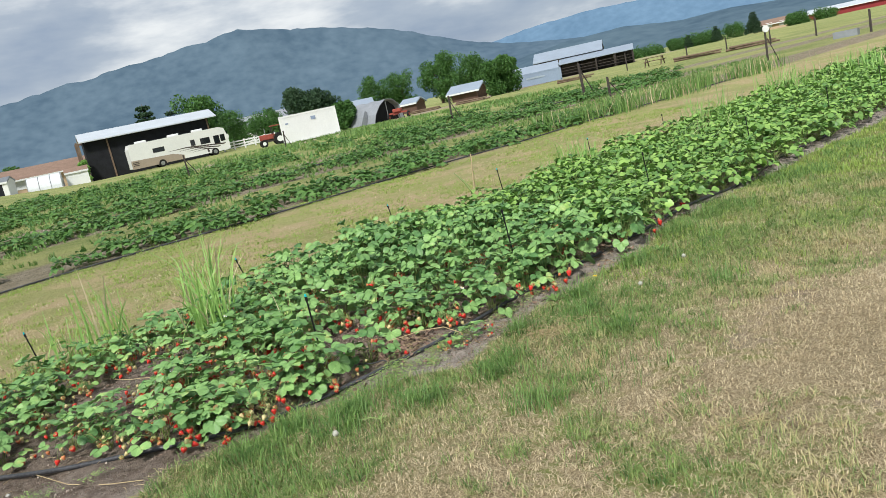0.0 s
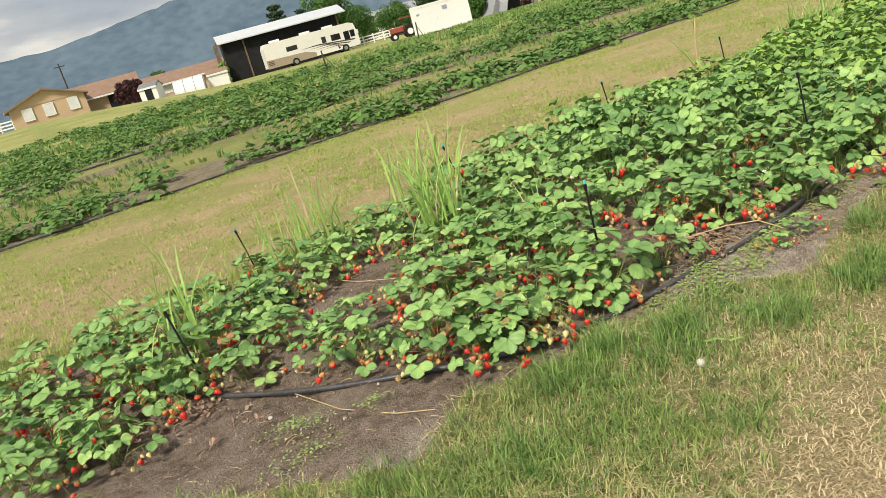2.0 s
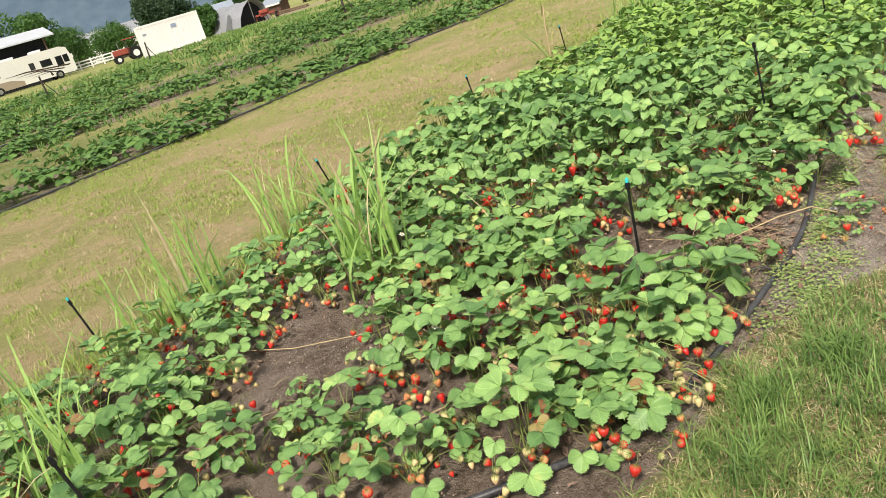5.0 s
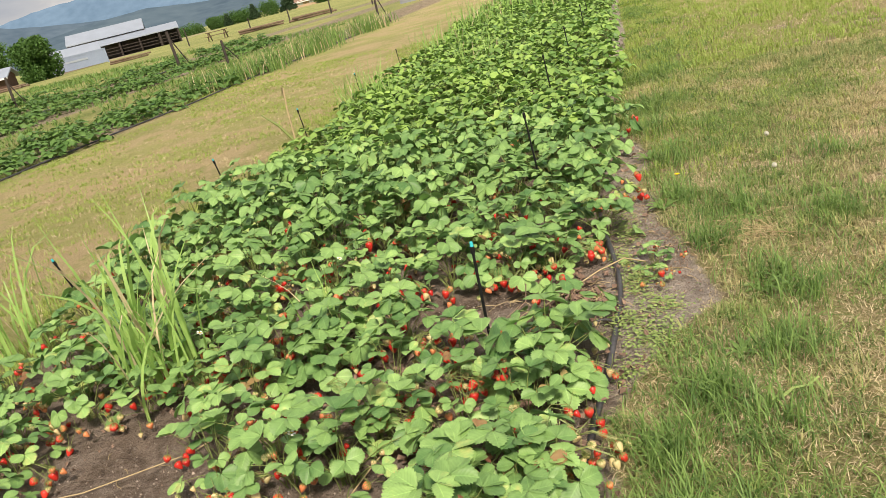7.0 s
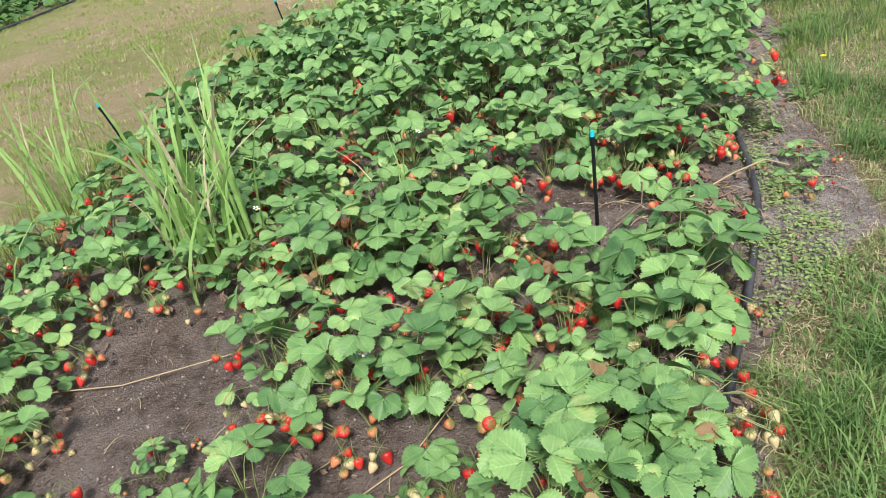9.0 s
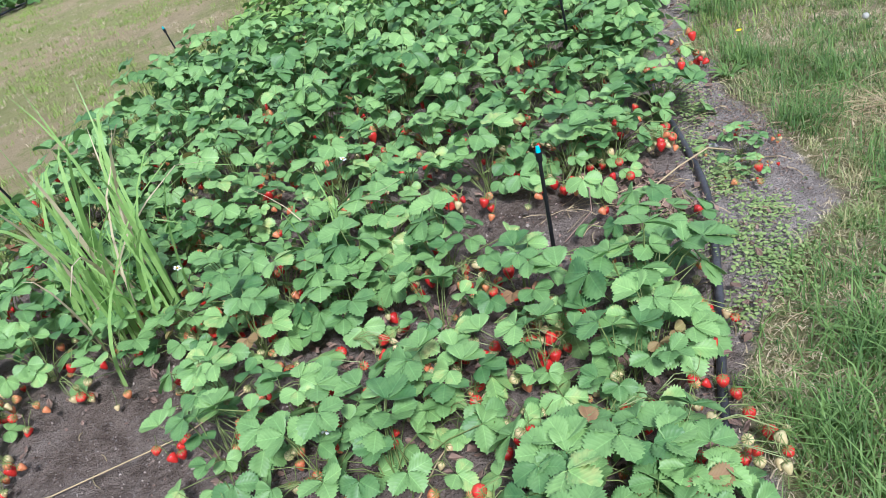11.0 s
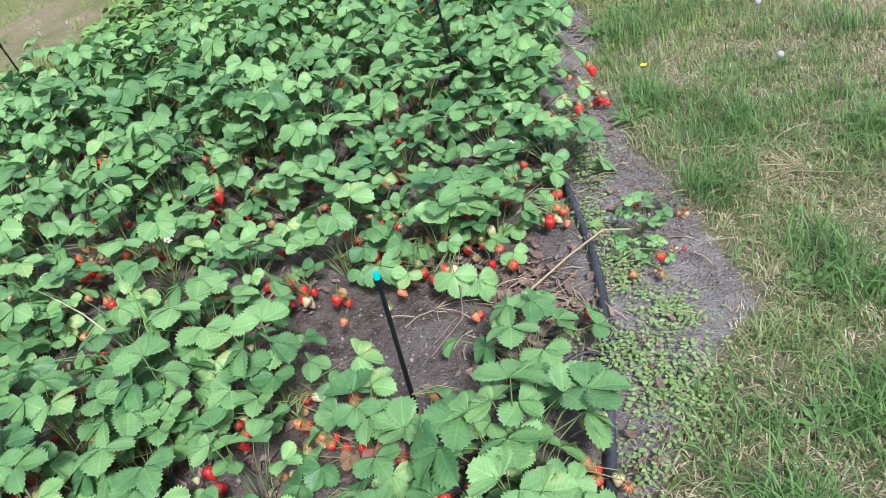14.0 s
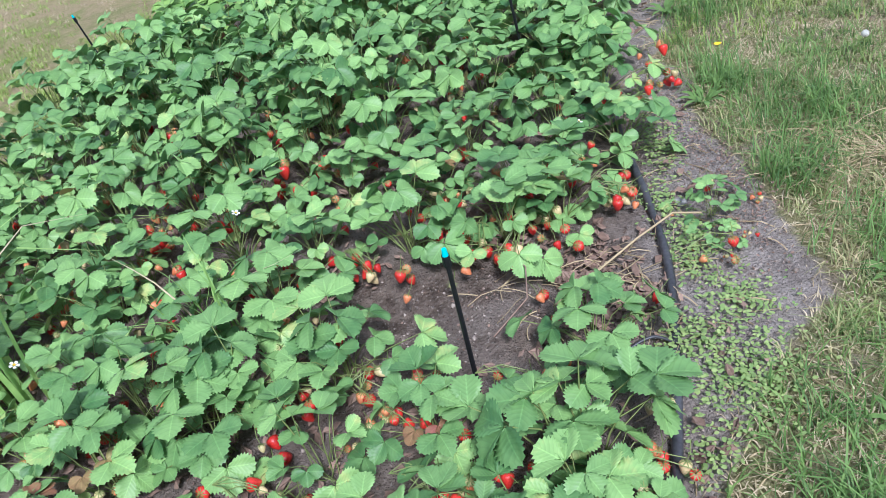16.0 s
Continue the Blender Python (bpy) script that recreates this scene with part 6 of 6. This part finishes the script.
runner((on(0.02, 0.3, 0.03), on(0.1, 0.2, 0.06), on(0.2, 0.08, 0.09), on(0.3, -0.02, 0.10), on(0.36, -0.1, 0.05)), "pale dry runner stem lying across the tube", M_STRAWSTEM, 0.003)
runner((on(-1.3, 0.95, 0.01), on(-1.1, 0.8, 0.02), on(-0.9, 0.72, 0.05), on(-0.72, 0.6, 0.09)), "pale green strawberry runner across bare soil", M_STRAWSTEM)
runner((on(-0.95, 2.05, 0.02), on(-0.9, 1.75, 0.015), on(-0.72, 1.45, 0.012), on(-0.6, 1.3, 0.02)), "thin dry runner stem lying on bare soil", M_STRAWSTEM)
runner((on(-0.05, 0.45, 0.01), on(0.02, 0.36, 0.06), on(0.1, 0.36, 0.1), on(0.2, 0.4, 0.08)), "thin reddish runner stem arching over the soil", M_BROWNLEAF)
runner((on(-1.75, 0.85, 0.02), on(-1.7, 0.5, 0.02), on(-1.62, 0.2, 0.015), on(-1.5, 0.12, 0.01)), "thin pale runner stem lying on bare soil", M_STRAWSTEM)


def dandelion_clock(u, v, h, r=0.0125):
    t = thing("dandelion", BED @ Matrix.Translation((u, v, relief(u, v))), "dandelion seed head standing in the mown grass", "dandelion", "dandelion clocks")
    part("stem", rod((0, 0, 0), (0, 0, h), 0.002, seg=5), M_STEM, t)
    bm = bmesh.new()
    g = random.Random(int(u * 100))
    for k in range(70):
        z = 1 - 2 * (k + 0.5) / 70
        a = 2.4 * k
        q = math.sqrt(1 - z * z)
        d = Vector((q * math.cos(a), q * math.sin(a), z))
        c = Vector((0, 0, h)) + d * r
        s = d.orthogonal().normalized() * r * 0.3
        w = d.cross(s)
        bm.faces.new([bm.verts.new(c + s), bm.verts.new(c + w), bm.verts.new(c - s), bm.verts.new(c - w)])
    bmesh.ops.create_icosphere(bm, subdivisions=1, radius=r * 0.35, matrix=Matrix.Translation((0, 0, h)))
    part("seed_head", bm, M_FLUFF, t)


for u, v, h in ((-0.95, -0.63, 0.13), (1.69, -0.82, 0.14), (1.24, -0.77, 0.10)):
    dandelion_clock(u, v, h)


def yellow_flower(u, v):
    t = thing("dandelion_flower", BED @ Matrix.Translation((u, v, relief(u, v))), "small yellow dandelion flower in the grass", "dandelion")
    part("stem", rod((0, 0, 0), (0, 0, 0.07), 0.002, seg=5), M_STEM, t)
    bm = bmesh.new()
    for k in range(24):
        a = 6.283 * k / 24
        e, d = Vector((-math.sin(a), math.cos(a), 0)) * 0.003, Vector((math.cos(a), math.sin(a), 0))
        c = Vector((0, 0, 0.07))
        bm.faces.new([bm.verts.new(c - e), bm.verts.new(c + d * 0.014 - e + Vector((0, 0, 0.006))), bm.verts.new(c + d * 0.014 + e + Vector((0, 0, 0.006))), bm.verts.new(c + e)])
    part("petals", bm, M_YELLOW, t)


yellow_flower(1.42, -0.32)


def broad_weed(u, v, s, seed):
    """A flat rosette of notched leaves."""
    g = random.Random(seed)
    t = thing("weed_rosette", BED @ Matrix.Translation((u, v, relief(u, v))) @ Matrix.Scale(s * 0.6, 4), "flat green dandelion leaf rosette in the turf", "weed", "weed rosettes")
    for k in range(8):
        V, F = [], []
        m = 7
        for i in range(m + 1):
            q = i / m
            w = 0.022 * math.sin(math.pi * min(0.97, q * 0.85 + 0.12)) * (1.0 if i % 2 else 0.6)
            V += [(0.16 * q, -w, 0.06 * math.sin(q * 2.2)), (0.16 * q, w, 0.06 * math.sin(q * 2.2))]
        F = [(2 * i, 2 * i + 2, 2 * i + 3, 2 * i + 1) for i in range(m)]
        lf = part("leaf", mesh_from("leaf", V, F, M_GREEN), None, t)
        lf.matrix_basis = Matrix.Rotation(0.785 * k + g.uniform(-0.3, 0.3), 4, "Z")


for k, (u, v, s) in enumerate(((1.1, -0.22, 1.0), (1.25, -0.3, 0.9), (0.1, -0.5, 0.8), (2.0, -0.2, 1.1), (-0.35, -0.36, 0.7), (2.2, -0.35, 1.0))):
    broad_weed(u, v, s, k)


def pulled_weed(u, v):
    t = thing("wilted_weed", BED @ Matrix.Translation((u, v, relief(u, v) + 0.03)) @ Matrix.Scale(0.55, 4), "wilted pale green weed lying on the grass", "weed")
    for k, pts in enumerate((((0, 0, 0), (0.05, -0.06, 0.01), (0.08, -0.14, 0.0), (0.12, -0.2, 0.02)), ((0, 0, 0), (-0.04, 0.03, 0.03), (-0.06, 0.07, 0.02)), ((0, 0, 0), (0.04, 0.05, 0.04), (0.05, 0.09, 0.02)))):
        V, F = [], []
        for i, p in enumerate(pts):
            w = 0.006 * (1 - 0.5 * i / len(pts))
            V += [Vector(p) + Vector((w, w, 0)), Vector(p) - Vector((w, w, 0.004))]
        F = [(2 * i, 2 * i + 2, 2 * i + 3, 2 * i + 1) for i in range(len(pts) - 1)]
        part("leaf", mesh_from("leaf", V, F, M_WEED), None, t)


pulled_weed(-0.67, -0.42)


def straw_wisp(u, v, length, turn_, n, seed):
    g = random.Random(seed)
    V, F = [], []
    for _ in range(n):
        a = turn_ + g.gauss(0, 0.3)
        x, y = u + g.gauss(0, 0.03), v + g.gauss(0, 0.03)
        pts = [at(x + length * s * math.cos(a), y + length * s * math.sin(a), relief(x, y) + 0.03 + 0.01 * math.sin(3 * s)) for s in (-0.5, 0, 0.5)]
        p, f = sweep(pts, [0.0009] * 3, 3)
        k = len(V)
        V += p
        F += [tuple(i + k for i in q) for q in f]
    ob = new("straw_wisp", mesh_from("straw_wisp", V, F, M_STRAWSTEM))
    tagged(ob, "wisp of pale dry straw lying on the mown grass", "straw", kind="stuff")


straw_wisp(-0.06, -1.65, 0.12, 0.8, 22, 1)
straw_wisp(-0.1, -1.95, 0.22, -0.6, 8, 2)
straw_wisp(0.65, -0.58, 0.13, 0.5, 14, 3)
for k, (u, v, r) in enumerate(((0.49, -0.06, 0.02), (-1.1, 1.9, 0.014), (-1.9, 0.75, 0.012))):
    bm = bmesh.new()
    bmesh.ops.create_icosphere(bm, subdivisions=2, radius=r)
    for q in bm.verts:
        q.co *= 1 + 0.25 * noise.noise(q.co * 60 + Vector((k, 0, 0)))
        q.co.z *= 0.6
    me = bpy.data.meshes.new("stone")
    bm.to_mesh(me)
    bm.free()
    me.materials.append(M_STONE)
    ob = new("stone", me)
    ob.matrix_basis = BED @ Matrix.Translation((u, v, relief(u, v) + 0.3 * r))
    tagged(ob, "small pale stone lying on the soil", "stone")


# ---- fruit trusses lying out on the soil at the plants' skirts ----
def fruit_truss(u, v, reds, pales, seed, way=1.57):
    g = random.Random(seed)
    t = thing("fruit_truss", BED @ Matrix.Translation((u, v, relief(u, v))), "truss of ripe red and pale unripe strawberries on bare soil" if pales else "truss of ripe red strawberries hanging by its plant", "strawberries", "fruit trusses")
    root = Vector((0.09 * math.cos(way), 0.09 * math.sin(way), 0.09))
    for k in range(reds + pales):
        red = k < reds
        me = g.choice(RED + RED + ORANGE if red else PALE)
        a, d = g.uniform(0, 6.28), g.uniform(0.012, 0.06)
        p = Vector((d * math.cos(a), d * math.sin(a), g.uniform(0.03, 0.085)))
        b = part("berry", me, None, t)
        b.matrix_basis = Matrix.Translation(p) @ Matrix.Rotation(g.uniform(0, 6.3), 4, "Z") @ Matrix.Rotation(radians(g.uniform(-75, 75)), 4, "X")
        c = part("calyx", CALYX, None, b)
        V, F = sweep([root, (root + p) / 2 + Vector((0, 0, 0.03)), p + Vector((0, 0, 0.012)), p], [0.0013] * 4, 4)
        part("stalk", mesh_from("stalk", V, F, M_STEM), None, t)


FRONT = [(-0.53, 1.83, 2, 4), (-0.82, 1.89, 2, 1), (-1.13, 1.69, 2, 4), (-1.13, 1.91, 3, 1), (-0.78, 1.22, 3, 2), (-1.04, 1.14, 5, 1), (-1.05, 1.03, 4, 2), (-0.88, 0.96, 3, 1), (-0.7, 1.08, 4, 2), (-0.7, 0.69, 3, 1), (-0.8, 0.62, 3, 2), (-0.95, 0.69, 2, 0), (-0.55, 0.48, 2, 3), (-0.79, 0.16, 4, 3), (-0.83, 0.24, 2, 3), (-1, 0.16, 4, 4)]
FRONT_RIM = [(-0.95, 0.08, 2, 4), (-0.87, 0.06, 2, 3), (-0.99, 0.89, 3, 1), (-0.63, 0.99, 3, 0), (-0.86, 0.57, 3, 1), (-0.6, 0.48, 3, 1), (-0.57, 0.68, 3, 2), (-0.5, 0.53, 2, 2), (-0.51, 0.91, 2, 3), (-0.47, 0.08, 4, 1), (-1.31, 1, 2, 2), (-1.06, 0.63, 3, 1), (-2.05, 0.71, 3, 1), (-1.43, 0.69, 2, 3), (-2.26, 0.54, 3, 1), (-2.56, 1.35, 2, 2)]
MIDDLE = [(-0.24, 2.33, 3, 1), (-0.33, 0.95, 3, 0), (-0.36, 1.47, 3, 1), (-0.26, 1.36, 3, 0), (0.2, 0.8, 4, 3), (0.15, 0.55, 3, 2), (0.2, 0.45, 4, 3), (0.33, 0.63, 3, 1), (0.27, 1.08, 3, 2), (0.43, 0.12, 4, 3), (0.17, -0.13, 3, 0), (-0.33, 1.3, 4, 1), (-0.26, 1.57, 4, 0), (-0.21, 0.72, 3, 1), (-0.1, 0.68, 2, 1), (-0.02, 0.9, 3, 2), (-0.14, 0.68, 3, 1), (0.41, 0.61, 2, 2), (0.01, 1.3, 3, 1), (-0.22, 0.89, 3, 1), (-0.32, 0.62, 3, 1), (-0.26, 0.37, 2, 2), (0.27, 1.01, 3, 0), (0.35, 0.32, 3, 2)]
BACK = [(0.5, 0.62, 3, 0), (1.23, -0.1, 7, 2), (0.53, 0.1, 3, 4), (0.58, 0.55, 4, 2), (1.07, 0.63, 3, 2), (1.2, 0.57, 3, 0), (1.27, 0.79, 3, 1), (1.38, 0.98, 2, 0), (1.19, 1.38, 3, 0), (0.88, 1.12, 4, 1), (0.68, 1.15, 3, 0), (0.54, 1.61, 3, 1), (0.54, 1.32, 3, 1), (0.5, 2.16, 3, 0), (1.08, 0.09, 4, 2), (2.59, 0.26, 4, 0), (3.4, 0.08, 3, 0), (11.05, 1.07, 3, 0)]
for k, (u, v, a, b) in enumerate(FRONT + FRONT_RIM + MIDDLE + BACK):
    way = 1.57
    for cu, cv, ru, rv in BARE:
        q = math.hypot((u - cu) / ru, (v - cv) / rv)
        if q < 1.0:
            way = math.atan2((v - cv) / rv, (u - cu) / ru)
            u, v = cu + ru * math.cos(way), cv + rv * math.sin(way)
    fruit_truss(u, v, a, b, 900 + k, way)


# ---- crumbs of soil on the bare patches ----
def soil_crumbs():
    g = np.random.default_rng(55)
    base = np.array([(1, 0, 0), (0, 1, 0), (-1, 0, 0), (0, -1, 0), (0, 0, 1), (0, 0, -1)], float)
    tri = np.array([(0, 1, 4), (1, 2, 4), (2, 3, 4), (3, 0, 4), (1, 0, 5), (2, 1, 5), (3, 2, 5), (0, 3, 5)])
    V, F, n = [], [], 0
    for cu, cv, su, sv, k in ((-0.9, 1.5, 0.25, 0.3, 900), (0.05, 0.66, 0.12, 0.2, 420), (-1.95, 0.5, 0.3, 0.3, 800), (0.2, -0.2, 0.3, 0.06, 420), (-0.2, -0.05, 0.25, 0.06, 260), (1.1, -0.05, 0.4, 0.06, 260)):
        for _ in range(k):
            u, v = g.normal(cu, su), g.normal(cv, sv)
            if soil_cover(u, v) < 0.6:
                continue
            s = g.uniform(0.0012, 0.0045) * (2.0 if g.random() < 0.06 else 1.0)
            q = base * s * g.uniform(0.6, 1.3, (6, 1))
            V.append(q + np.array([u, v, relief(u, v) + s * 0.4]))
            F.append(tri + n)
            n += 6
    ob = new("soil_crumb_scatter", raw_mesh("soil_crumb_scatter", np.concatenate(V), np.concatenate(F), [M_CRUMB]))
    ob.matrix_basis = BED
    tagged(ob, "small crumbs and grit of grey-brown soil", "soil", kind="stuff")


M_CRUMB = mat("soil_crumb", (0.17, 0.13, 0.10), 0.95, 0, 0.3, 20, 120, 0.2, 0.1, second=(0.46, 0.39, 0.33), island=1.0)
soil_crumbs()
